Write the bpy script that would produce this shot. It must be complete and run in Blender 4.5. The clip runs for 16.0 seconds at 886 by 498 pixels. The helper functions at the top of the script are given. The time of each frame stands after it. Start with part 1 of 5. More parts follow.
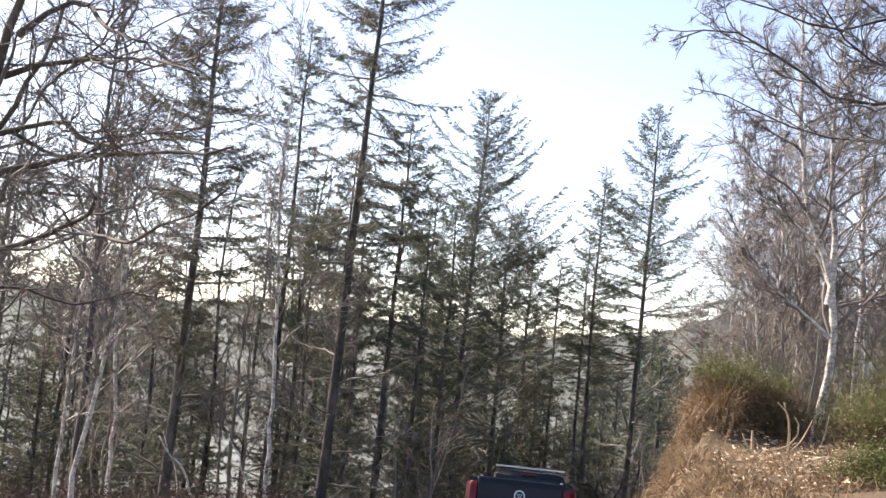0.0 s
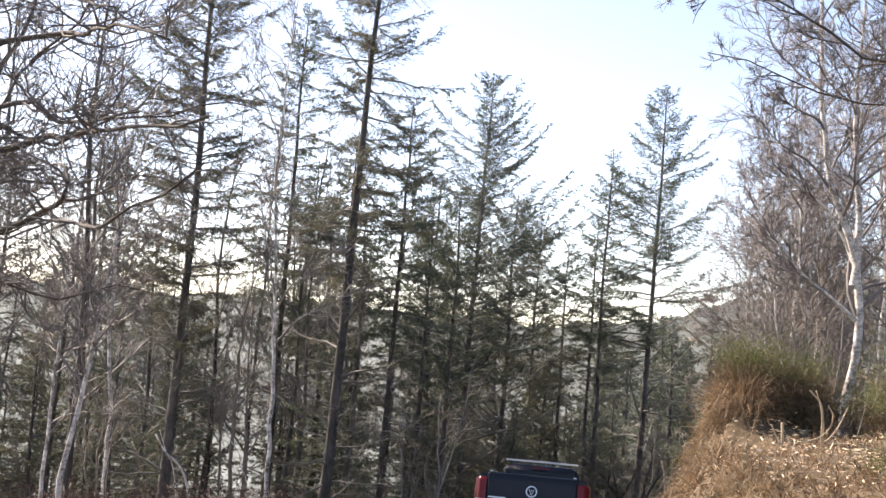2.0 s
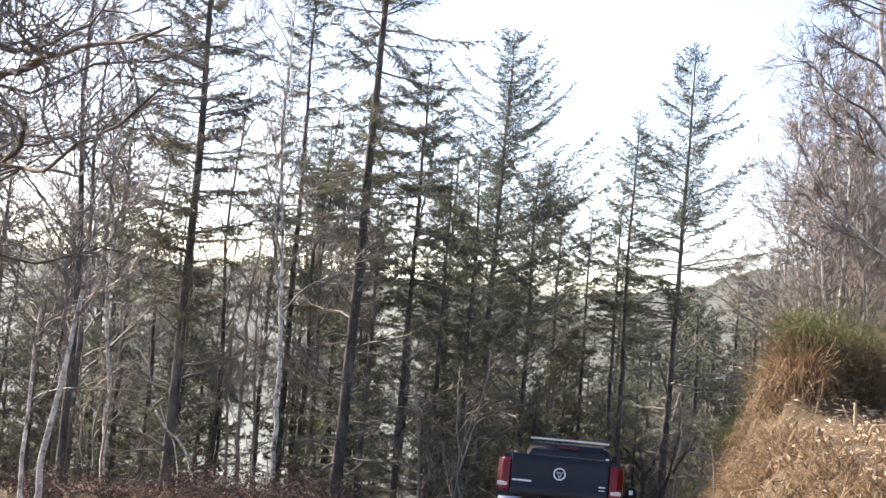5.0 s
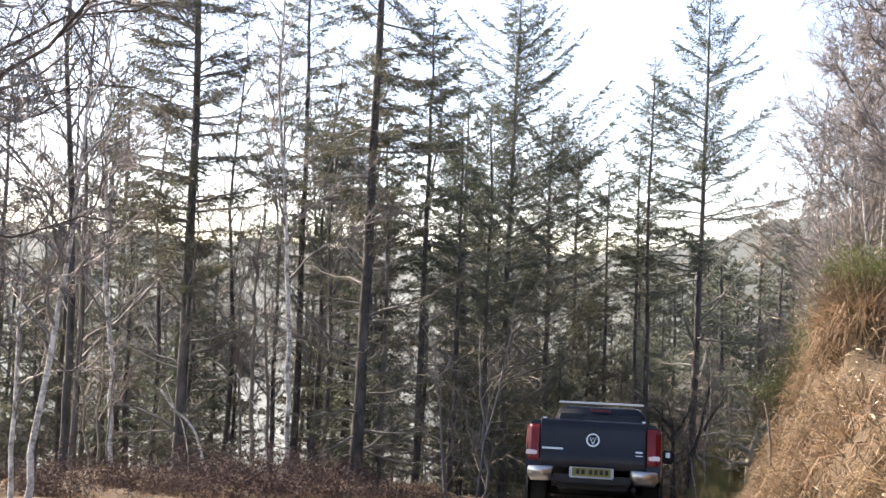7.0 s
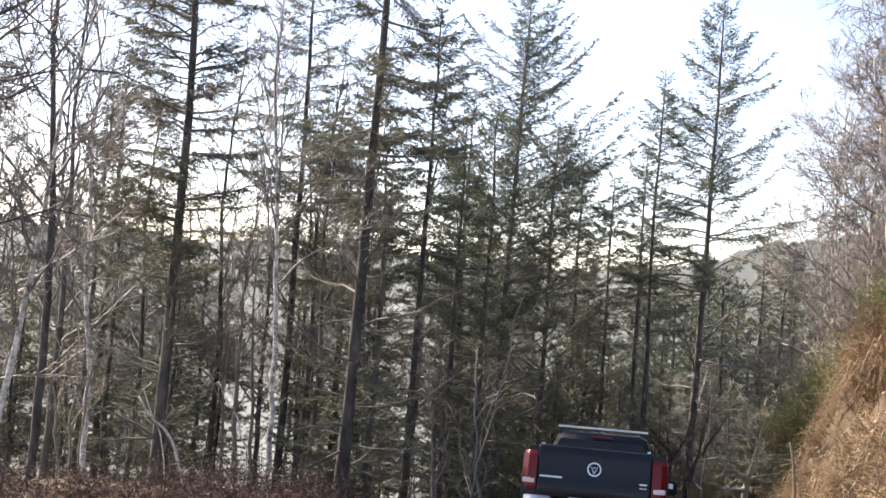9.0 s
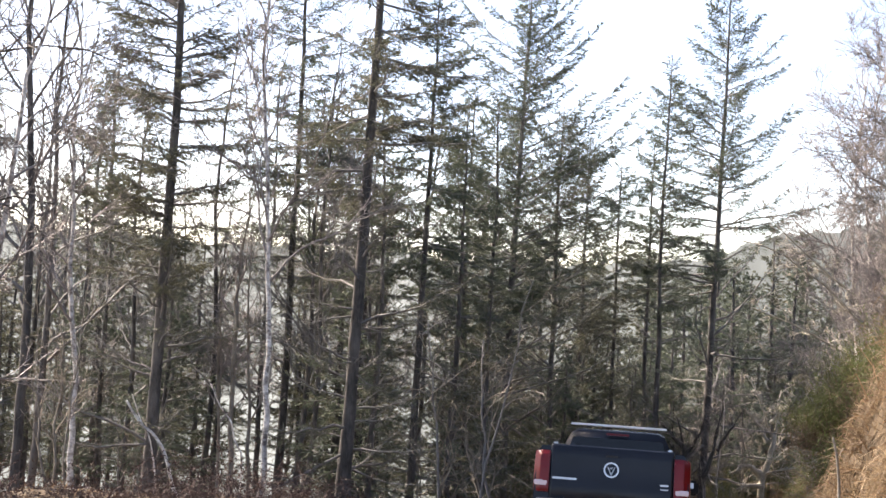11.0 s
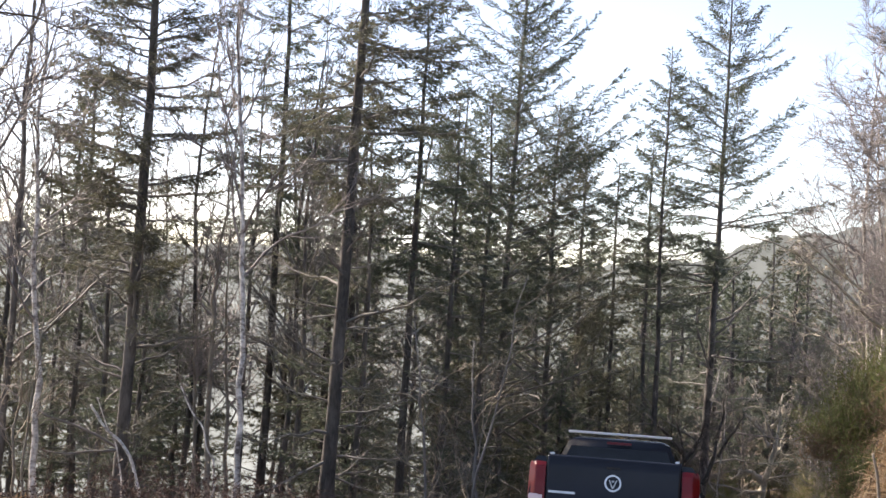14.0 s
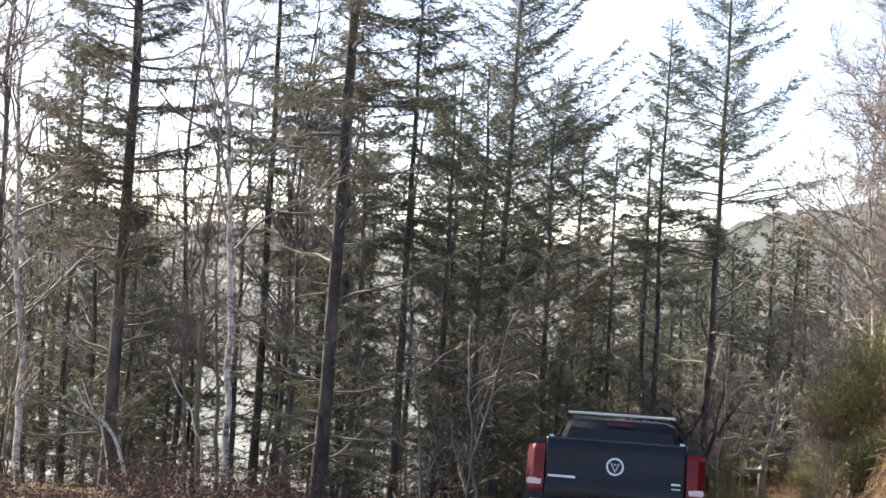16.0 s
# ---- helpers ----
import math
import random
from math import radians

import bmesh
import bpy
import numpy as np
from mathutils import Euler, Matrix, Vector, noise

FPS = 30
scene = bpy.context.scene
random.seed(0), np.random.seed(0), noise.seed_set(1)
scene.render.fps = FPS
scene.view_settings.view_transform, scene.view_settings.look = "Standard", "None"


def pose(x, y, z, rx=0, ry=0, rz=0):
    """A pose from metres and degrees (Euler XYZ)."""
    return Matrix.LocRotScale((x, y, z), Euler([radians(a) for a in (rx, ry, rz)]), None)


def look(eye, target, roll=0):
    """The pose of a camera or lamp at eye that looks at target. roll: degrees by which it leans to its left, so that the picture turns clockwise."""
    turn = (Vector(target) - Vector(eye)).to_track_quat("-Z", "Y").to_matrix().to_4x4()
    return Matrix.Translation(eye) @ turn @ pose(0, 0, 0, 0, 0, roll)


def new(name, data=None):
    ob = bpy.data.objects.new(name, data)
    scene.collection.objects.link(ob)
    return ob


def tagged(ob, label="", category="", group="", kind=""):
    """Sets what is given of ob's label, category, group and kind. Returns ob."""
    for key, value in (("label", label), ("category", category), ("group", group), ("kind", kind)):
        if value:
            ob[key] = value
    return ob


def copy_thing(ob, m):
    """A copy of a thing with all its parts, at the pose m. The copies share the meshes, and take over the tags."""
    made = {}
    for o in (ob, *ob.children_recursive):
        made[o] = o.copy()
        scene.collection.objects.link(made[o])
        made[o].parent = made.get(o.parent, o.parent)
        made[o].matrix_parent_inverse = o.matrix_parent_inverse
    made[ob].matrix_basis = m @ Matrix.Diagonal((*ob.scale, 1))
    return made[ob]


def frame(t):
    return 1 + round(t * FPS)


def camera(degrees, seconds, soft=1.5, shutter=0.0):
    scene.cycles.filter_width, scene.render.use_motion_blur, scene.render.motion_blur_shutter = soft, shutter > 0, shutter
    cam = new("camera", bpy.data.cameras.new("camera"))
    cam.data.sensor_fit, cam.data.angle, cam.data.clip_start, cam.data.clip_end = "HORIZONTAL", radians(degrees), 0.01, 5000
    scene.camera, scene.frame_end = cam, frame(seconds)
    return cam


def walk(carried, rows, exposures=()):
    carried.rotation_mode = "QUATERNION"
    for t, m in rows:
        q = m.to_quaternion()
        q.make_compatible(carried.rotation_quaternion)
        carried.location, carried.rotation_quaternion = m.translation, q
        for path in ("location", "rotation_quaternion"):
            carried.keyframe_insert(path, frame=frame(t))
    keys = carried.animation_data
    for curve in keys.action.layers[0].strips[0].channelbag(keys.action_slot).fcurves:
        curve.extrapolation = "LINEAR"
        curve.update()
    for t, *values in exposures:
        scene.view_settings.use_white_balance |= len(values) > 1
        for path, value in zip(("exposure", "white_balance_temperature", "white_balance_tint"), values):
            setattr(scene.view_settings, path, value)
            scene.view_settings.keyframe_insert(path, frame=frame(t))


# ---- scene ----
cam = camera(42.2, 16.0, soft=1.5)
PATH = [
    (0, (0.043, -0.024, 1.989), (0.039, 1.967, 2.182), 5.5),
    (0.5, (0.049, 0.222, 1.99), (0.044, 2.213, 2.183), 5.4),
    (1, (0.07, 0.485, 1.995), (0.057, 2.477, 2.182), 4.8),
    (1.5, (0.065, 0.699, 1.992), (0.056, 2.691, 2.176), 5.1),
    (2, (0.075, 0.949, 1.996), (0.063, 2.942, 2.172), 4.5),
    (2.5, (0.073, 1.21, 1.997), (0.056, 3.203, 2.164), 4.7),
    (3, (0.077, 1.487, 1.992), (0.056, 3.481, 2.149), 4.5),
    (3.5, (0.07, 1.71, 1.994), (0.046, 3.704, 2.148), 4.7),
    (4, (0.06, 1.996, 1.992), (0.031, 3.991, 2.134), 4.9),
    (6.5, (0.037, 3.622, 1.951), (-0.024, 5.619, 2.032), 2.5),
    (7, (0.028, 3.946, 1.909), (-0.033, 5.944, 1.971), 1.9),
    (7.5, (0.025, 4.224, 1.914), (-0.037, 6.222, 1.974), 2.4),
    (8, (0.006, 4.472, 1.922), (-0.056, 6.47, 1.987), 2.9),
    (8.5, (-0.013, 4.728, 1.943), (-0.071, 6.726, 2.015), 3.3),
    (9, (-0.029, 4.987, 1.948), (-0.086, 6.984, 2.027), 4.1),
    (11.5, (0.013, 6.332, 1.816), (-0.053, 8.329, 1.894), 2.9),
    (12, (0.033, 6.575, 1.814), (-0.034, 8.572, 1.907), 3.0),
    (12.5, (0.048, 6.776, 1.818), (-0.017, 8.773, 1.913), 3.2),
    (13, (0.091, 6.987, 1.799), (0.027, 8.983, 1.894), 3.0),
    (13.5, (0.076, 7.175, 1.79), (0.015, 9.172, 1.877), 3.2),
    (14, (0.064, 7.337, 1.775), (0.007, 9.335, 1.856), 3.2),
    (14.5, (0.077, 7.473, 1.763), (0.023, 9.47, 1.839), 3.3),
    (15, (0.061, 7.64, 1.775), (0.009, 9.639, 1.837), 3.4),
    (15.5, (0.084, 7.775, 1.759), (0.03, 9.773, 1.811), 3.2),
    (16, (0.082, 7.916, 1.757), (0.032, 9.915, 1.8), 3.0),
]
walk(cam, [(t, look(eye, target, roll)) for t, eye, target, roll in PATH], exposures=[(0, 1.48, 7700, 20), (3, 1.58, 7700, 20), (7, 1.82, 7700, 20), (9, 1.64, 7700, 20), (11.4, 1.86, 7700, 20), (12.2, 1.72, 7700, 20), (13, 1.57, 7700, 20), (15, 1.56, 7700, 20), (16, 1.7, 7700, 20)])

# ---- world, sun ----
SUN_EL, SUN_AZ = 38.0, -54.0          # degrees; azimuth from straight ahead, minus: to the left
world = bpy.data.worlds.new("world")
scene.world = world
world.use_nodes = True
_sky = world.node_tree.nodes.new("ShaderNodeTexSky")
_sky.sky_type, _sky.sun_disc = "NISHITA", False
_sky.sun_elevation, _sky.sun_rotation = radians(SUN_EL), radians(SUN_AZ)
_sky.air_density, _sky.dust_density, _sky.ozone_density = 0.8, 0.45, 0.9
_bg = world.node_tree.nodes["Background"]
_bg.inputs["Strength"].default_value = 0.128
world.node_tree.links.new(_sky.outputs["Color"], _bg.inputs["Color"])
sun_data = bpy.data.lights.new("sun", "SUN")
sun_data.energy, sun_data.angle, sun_data.color = 5.0, radians(0.6), (1.0, 0.955, 0.88)
sun = new("sun", sun_data)
_e, _a = radians(SUN_EL), radians(SUN_AZ)
SUN_DIR = Vector((math.sin(_a) * math.cos(_e), math.cos(_a) * math.cos(_e), math.sin(_e)))
sun.matrix_world = look((0, 0, 30), tuple(Vector((0, 0, 30)) - SUN_DIR))


# ---- materials ----
def material(name, base, dark, rough=0.8, scale=8.0, fine=60.0, bump=0.3, stretch=(1, 1, 1), metal=0.0, spec=0.3, vary=0.0, island=False, coat=0.0, lo=0.45, hi=1.05):
    """A surface of two tones mixed by coarse and fine noise, with fine relief."""
    m = bpy.data.materials.new(name)
    m.use_nodes = True
    nt = m.node_tree
    b = nt.nodes["Principled BSDF"]
    tc = nt.nodes.new("ShaderNodeTexCoord")
    mp = nt.nodes.new("ShaderNodeMapping")
    mp.inputs["Scale"].default_value = stretch
    nt.links.new(tc.outputs["Object"], mp.inputs["Vector"])
    n1, n2 = nt.nodes.new("ShaderNodeTexNoise"), nt.nodes.new("ShaderNodeTexNoise")
    n1.inputs["Scale"].default_value, n2.inputs["Scale"].default_value = scale, fine
    n1.inputs["Detail"].default_value, n2.inputs["Detail"].default_value = 4, 2
    for n in (n1, n2):
        nt.links.new(mp.outputs["Vector"], n.inputs["Vector"])
    add = nt.nodes.new("ShaderNodeMath")
    add.operation = "MULTIPLY_ADD"
    nt.links.new(n2.outputs["Fac"], add.inputs[0])
    add.inputs[1].default_value = 0.5
    nt.links.new(n1.outputs["Fac"], add.inputs[2])
    rng_ = nt.nodes.new("ShaderNodeMapRange")
    rng_.inputs["From Min"].default_value, rng_.inputs["From Max"].default_value = lo, hi
    nt.links.new(add.outputs[0], rng_.inputs["Value"])
    mix = nt.nodes.new("ShaderNodeMix")
    mix.data_type = "RGBA"
    mix.inputs["A"].default_value, mix.inputs["B"].default_value = (*dark, 1), (*base, 1)
    nt.links.new(rng_.outputs["Result"], mix.inputs["Factor"])
    out = mix.outputs["Result"]
    if vary:
        hsv = nt.nodes.new("ShaderNodeHueSaturation")
        if island:
            src = nt.nodes.new("ShaderNodeNewGeometry").outputs["Random Per Island"]
        else:
            src = nt.nodes.new("ShaderNodeObjectInfo").outputs["Random"]
        mr = nt.nodes.new("ShaderNodeMapRange")
        mr.inputs["To Min"].default_value, mr.inputs["To Max"].default_value = 1 - vary, 1 + vary
        nt.links.new(src, mr.inputs["Value"])
        nt.links.new(mr.outputs["Result"], hsv.inputs["Value"])
        nt.links.new(out, hsv.inputs["Color"])
        out = hsv.outputs["Color"]
    nt.links.new(out, b.inputs["Base Color"])
    b.inputs["Roughness"].default_value, b.inputs["Metallic"].default_value = rough, metal
    b.inputs["Specular IOR Level"].default_value = spec
    b.inputs["Coat Weight"].default_value = coat
    if bump:
        bp = nt.nodes.new("ShaderNodeBump")
        bp.inputs["Strength"].default_value, bp.inputs["Distance"].default_value = bump, 0.02
        nt.links.new(add.outputs[0], bp.inputs["Height"])
        nt.links.new(bp.outputs["Normal"], b.inputs["Normal"])
    return m


def leafy(name, base, dark, vary=0.35, through_light=0.3, rough=0.6):
    """A thin leaf or needle: some light comes through it."""
    m = material(name, base, dark, rough, 0.8, 9.0, 0.0, vary=vary, island=True)
    nt = m.node_tree
    b, out = nt.nodes["Principled BSDF"], nt.nodes["Material Output"]
    tr = nt.nodes.new("ShaderNodeBsdfTranslucent")
    nt.links.new(b.inputs["Base Color"].links[0].from_socket, tr.inputs["Color"])
    ms = nt.nodes.new("ShaderNodeMixShader")
    ms.inputs["Fac"].default_value = through_light
    nt.links.new(b.outputs["BSDF"], ms.inputs[1])
    nt.links.new(tr.outputs["BSDF"], ms.inputs[2])
    nt.links.new(ms.outputs["Shader"], out.inputs["Surface"])
    return m


BARK = material("conifer_bark", (0.135, 0.125, 0.117), (0.042, 0.04, 0.038), 0.9, 6, 28, 0.9, (1, 1, 0.3), vary=0.25, lo=0.55, hi=0.98)
BIRCH = material("birch_bark", (0.76, 0.73, 0.68), (0.12, 0.10, 0.09), 0.7, 5.5, 22, 0.5, (1, 1, 1.2), lo=0.52, hi=0.98)
OAKBARK = material("oak_bark", (0.105, 0.095, 0.082), (0.04, 0.036, 0.032), 0.9, 6, 45, 0.7, (1, 1, 0.4))
PALEBARK = material("pale_lichen_bark", (0.27, 0.25, 0.21), (0.11, 0.095, 0.08), 0.9, 5, 35, 0.5)
# lichen tone, with the sun on the pale limbs lifted into its colour
LITLICHEN = material("lichened_sunlit_oak_bark", (0.46, 0.44, 0.37), (0.17, 0.15, 0.12), 0.9, 5, 35, 0.5)
TWIG = material("conifer_twig", (0.2, 0.195, 0.19), (0.105, 0.102, 0.1), 0.85, 2, 20, 0.0, vary=0.3, island=True)
BIRCHTWIG = material("birch_twig", (0.225, 0.203, 0.196), (0.11, 0.098, 0.095), 0.6, 2, 20, 0.0, vary=0.3, island=True)
BRUSHTWIG = material("brush_twig", (0.22, 0.195, 0.16), (0.115, 0.1, 0.082), 0.8, 2, 20, 0.0, vary=0.3, island=True)
OAKTWIG = material("oak_twig", (0.15, 0.142, 0.138), (0.08, 0.076, 0.074), 0.8, 2, 20, 0.0, vary=0.3, island=True)
NEEDLE = leafy("spruce_needles", (0.118, 0.142, 0.098), (0.072, 0.09, 0.065), through_light=0.4)
NEEDLE_OLIVE = leafy("olive_needles", (0.13, 0.135, 0.09), (0.08, 0.085, 0.06), through_light=0.4)
GORSE = leafy("gorse_green", (0.145, 0.165, 0.052), (0.06, 0.078, 0.027))
DEADGORSE = leafy("dead_gorse", (0.21, 0.148, 0.09), (0.08, 0.056, 0.036))
STRAW = leafy("dry_grass", (0.36, 0.275, 0.172), (0.155, 0.112, 0.068), 0.45, 0.35)
BRACKEN = leafy("dead_bracken", (0.265, 0.175, 0.1), (0.115, 0.074, 0.044), 0.45, 0.3)
BRAMBLE = leafy("bramble_leaves", (0.075, 0.046, 0.038), (0.034, 0.024, 0.022), 0.4, 0.25)
BRAMBLESTEM = material("bramble_stem", (0.11, 0.07, 0.06), (0.05, 0.034, 0.03), 0.7, 2, 20, 0.0, vary=0.3, island=True)
CHIP = leafy("wood_chips", (0.62, 0.50, 0.35), (0.40, 0.30, 0.19), 0.3, 0.0)
GROUND = material("forest_soil", (0.125, 0.09, 0.053), (0.05, 0.037, 0.025), 0.95, 1.3, 14, 0.8)
GRAVEL = material("gravel_track", (0.21, 0.19, 0.165), (0.10, 0.09, 0.08), 0.95, 2.0, 60, 0.7)


# ---- mesh helpers ----
class Buf:
    """Gathers points, triangles and quads for one mesh."""

    def __init__(self):
        self.v, self.t, self.q, self.n = [], [], [], 0

    def add(self, v, t=None, q=None):
        v = np.asarray(v, float).reshape(-1, 3)
        if t is not None and len(t):
            self.t.append(np.asarray(t, int).reshape(-1, 3) + self.n)
        if q is not None and len(q):
            self.q.append(np.asarray(q, int).reshape(-1, 4) + self.n)
        self.v.append(v)
        self.n += len(v)

    def mesh(self, name, mat, smooth=True):
        me = bpy.data.meshes.new(name)
        v = np.concatenate(self.v) if self.v else np.zeros((0, 3))
        t = np.concatenate(self.t) if self.t else np.zeros((0, 3), int)
        q = np.concatenate(self.q) if self.q else np.zeros((0, 4), int)
        me.vertices.add(len(v))
        me.vertices.foreach_set("co", v.astype(np.float32).ravel())
        me.loops.add(t.size + q.size)
        me.loops.foreach_set("vertex_index", np.r_[t.ravel(), q.ravel()].astype(np.int32))
        me.polygons.add(len(t) + len(q))
        start = np.r_[np.arange(len(t)) * 3, t.size + np.arange(len(q)) * 4].astype(np.int32)
        me.polygons.foreach_set("loop_start", start)
        me.polygons.foreach_set("use_smooth", np.full(len(start), smooth))
        me.update(calc_edges=True)
        me.materials.append(mat)
        return me


def unit(a):
    return a / np.maximum(np.linalg.norm(a, axis=-1, keepdims=True), 1e-9)


def tube(buf, pts, radii, sides=6, cap=True):
    """A bent, tapered tube along pts."""
    pts, radii = np.asarray(pts, float), np.asarray(radii, float)
    d = unit(np.gradient(pts, axis=0))
    ref = np.array([0.0, 0, 1]) if abs(d[0][2]) < 0.9 else np.array([1.0, 0, 0])
    s = unit(np.cross(d, ref))
    u = np.cross(s, d)
    a = np.arange(sides) * 2 * np.pi / sides
    ring = pts[:, None] + radii[:, None, None] * (np.cos(a)[None, :, None] * s[:, None] + np.sin(a)[None, :, None] * u[:, None])
    n = len(pts)
    i, j = np.meshgrid(np.arange(n - 1), np.arange(sides), indexing="ij")
    k = (j + 1) % sides
    q = np.stack([i * sides + j, i * sides + k, (i + 1) * sides + k, (i + 1) * sides + j], -1).reshape(-1, 4)
    t = [[(n - 1) * sides, (n - 1) * sides + m, (n - 1) * sides + m + 1] for m in range(1, sides - 1)] if cap else None
    buf.add(ring, t, q)


def cones(buf, p0, p1, r):
    """Many thin twigs at once, each three-sided and pointed."""
    p0, p1 = np.asarray(p0, float), np.asarray(p1, float)
    if not len(p0):
        return
    d = unit(p1 - p0)
    ref = np.where(np.abs(d[:, 2:3]) < 0.9, np.array([[0.0, 0, 1]]), np.array([[1.0, 0, 0]]))
    s = unit(np.cross(d, ref))
    u = np.cross(s, d)
    r = np.broadcast_to(np.asarray(r, float).reshape(-1, 1), (len(p0), 1))
    v = np.stack([p0 + r * s, p0 + r * (-0.5 * s + 0.866 * u), p0 + r * (-0.5 * s - 0.866 * u), p1], 1)
    b = np.arange(len(p0))[:, None, None] * 4
    buf.add(v, (b + np.array([[0, 1, 3], [1, 2, 3], [2, 0, 3]])[None]).reshape(-1, 3))


def blades(buf, base, way, side):
    """Many leaf-shaped quads: from base along way, widest halfway by side."""
    mid = base + 0.45 * way
    v = np.stack([base, mid + side, base + way, mid - side], 1)
    buf.add(v, q=np.arange(len(base) * 4).reshape(-1, 4))


def needles(buf, base, way, side):
    """Many slender pointed needle sprays, one triangle each."""
    buf.add(np.stack([base - side, base + side, base + way], 1), np.arange(len(base) * 3).reshape(-1, 3))


def part(name, data, parent, label=""):
    ob = new(name, data)
    ob.parent = parent
    if label:
        ob["label"] = label
    return ob


def part_bm(name, bm, mat, parent, label="", smooth=False, bevel=0.0):
    """A bmesh as one part."""
    if bevel:
        bmesh.ops.bevel(bm, geom=bm.edges[:], offset=bevel, segments=2, affect="EDGES", clamp_overlap=True)
    bmesh.ops.recalc_face_normals(bm, faces=bm.faces[:])
    me = bpy.data.meshes.new(name)
    bm.to_mesh(me)
    bm.free()
    for p in me.polygons:
        p.use_smooth = smooth
    me.materials.append(mat)
    return part(name, me, parent, label)


# ---- lie of the land ----
RY = [-60, 8, 12, 15, 18, 21, 24, 27, 31, 36, 47, 56, 66, 80, 110, 200, 600]
RX = [0, 0, 0.1, 0.65, 1.35, 1.85, 2.3, 3.1, 4.6, 7.6, 17, 31, 45, 62, 100, 200, 600]
RZ = [0.6, 0.0, 0.0, -0.3, -0.85, -1.5, -2.3, -3.1, -3.9, -4.6, -5.4, -5.8, -6.2, -6, -5, -2, 5]
LZ = [0.6, 0.0, -0.1, -0.5, -0.95, -1.3, -1.6, -2.1, -3.1, -4.3, -6.0, -7.5, -9.5, -13, -20, -45, -60]
HZ = [0.6, 0.0, 0.0, -0.35, -0.8, -1.3, -1.9, -2.6, -3.6, -4.5, -5.6, -6.2, -6.8, -7.5, -9.5, -18, -40]
BZ = [1.5, 1.2, 1.12, 1.1, 0.85, 0.5, 0.0, -0.6, -1.4, -2.2, -2.6, -3.2, -3.4, -3.5, -4, -4, 0]
_fy = np.linspace(-60, 600, 2641)
_k = np.hanning(15) / np.hanning(15).sum()


def _soft(v):
    w = np.interp(_fy, RY, v)
    return np.convolve(np.pad(w, 7, mode="edge"), _k, mode="valid")


_RX, _RZ, _LZ, _BZ, _HZ = (_soft(v) for v in (RX, RZ, LZ, BZ, HZ))


def smooth01(t):
    t = np.clip(t, 0, 1)
    return t * t * (3 - 2 * t)


def wavy(x, y, s):
    return (np.sin(x * 1.7 * s + 1.3 * np.sin(y * 1.1 * s)) + np.sin(y * 2.1 * s + 1.7 * np.sin(x * 0.9 * s + 2)) + np.sin((x + y) * 3.3 * s)) / 3


def road_x(y):
    return np.interp(y, _fy, _RX)


def road_z(y):
    return np.interp(y, _fy, _RZ)


HOLLOWS = ((3.2, 13.8, 0.25, 0.55), (3.52, 15.75, 0.22, 0.5), (2.75, 12.4, 0.2, 0.4), (4.5, 18.6, 0.3, 0.35))      # washed out of the bank: x, y, radius, depth


def land(x, y):
    """Height of the ground."""
    x, y = np.asarray(x, float), np.asarray(y, float)
    rx, rz, lz, bz, hz = (np.interp(y, _fy, v) for v in (_RX, _RZ, _LZ, _BZ, _HZ))
    d = x - rx
    hill = smooth01((x - 3) / 11)
    left = lz + (hz - lz) * hill - np.clip(-x - 7, 0, 200) * 0.16 - 16 * smooth01((y - 50) / 45) * (1 - smooth01((x - 2) / 9)) + 0.10 * wavy(x, y, 0.9)
    right = bz + 0.10 * np.clip(d - 3, 0, 6) + 0.14 * np.clip(d - 8, 0, 60) + 0.6 * np.exp(-((x - 4.05) ** 2 / 0.5 + (y - 16.0) ** 2 / 0.5)) + 0.10 * wavy(x, y, 1.1) + 0.05 * wavy(x, y, 3.1)
    wl = smooth01((-d - 1.7) / 2.6)
    edge = 1.8 + 0.12 * wavy(y, y * 0.3, 0.8) + 0.75 * smooth01((y - 16.6) / 3.2) + 0.42 * np.exp(-((y - 13.7) / 0.7) ** 2) + 0.36 * np.exp(-((y - 15.8) / 0.4) ** 2)
    wr = smooth01((d - edge) / 0.98)
    z = rz + (left - rz) * wl
    z = z + (right - rz) * wr + 0.02 * wavy(x, y, 5) * (wl + wr) + 0.09 * wavy(x * 1.3, y, 2.7) * wr * (1 - wr) * 4
    for hx, hy, hr, depth in HOLLOWS:
        z = z - depth * np.exp(-(((x - hx) ** 2 + (y - hy) ** 2) / hr ** 2) ** 2)
    return z


def axis_steps(lo, hi, fine_lo, fine_hi, step, grow=1.25):
    out = list(np.arange(fine_lo, fine_hi + 1e-6, step))
    s, v = step, fine_hi
    while v < hi:
        s *= grow
        v += s
        out.append(min(v, hi))
    s, v = step, fine_lo
    while v > lo:
        s *= grow
        v -= s
        out.insert(0, max(v, lo))
    return np.array(out)


def sheet(name, xs, ys, height, mat, keep=None):
    gx, gy = np.meshgrid(xs, ys, indexing="ij")
    v = np.stack([gx, gy, height(gx, gy)], -1)
    n, m = len(xs), len(ys)
    i, j = np.meshgrid(np.arange(n - 1), np.arange(m - 1), indexing="ij")
    q = np.stack([i * m + j, (i + 1) * m + j, (i + 1) * m + j + 1, i * m + j + 1], -1).reshape(-1, 4)
    b = Buf()
    b.add(v, q=q)
    return new(name, b.mesh(name, mat))


ground = sheet("ground", np.union1d(axis_steps(-900, 900, -12, 14, 0.2), np.arange(1.5, 6.5, 0.07)), np.union1d(axis_steps(-500, 1500, -4, 60, 0.25), np.arange(8, 22, 0.08)), land, GROUND)
tagged(ground, "brown forest soil with leaf litter, sloping into the valley", "ground", kind="structure")

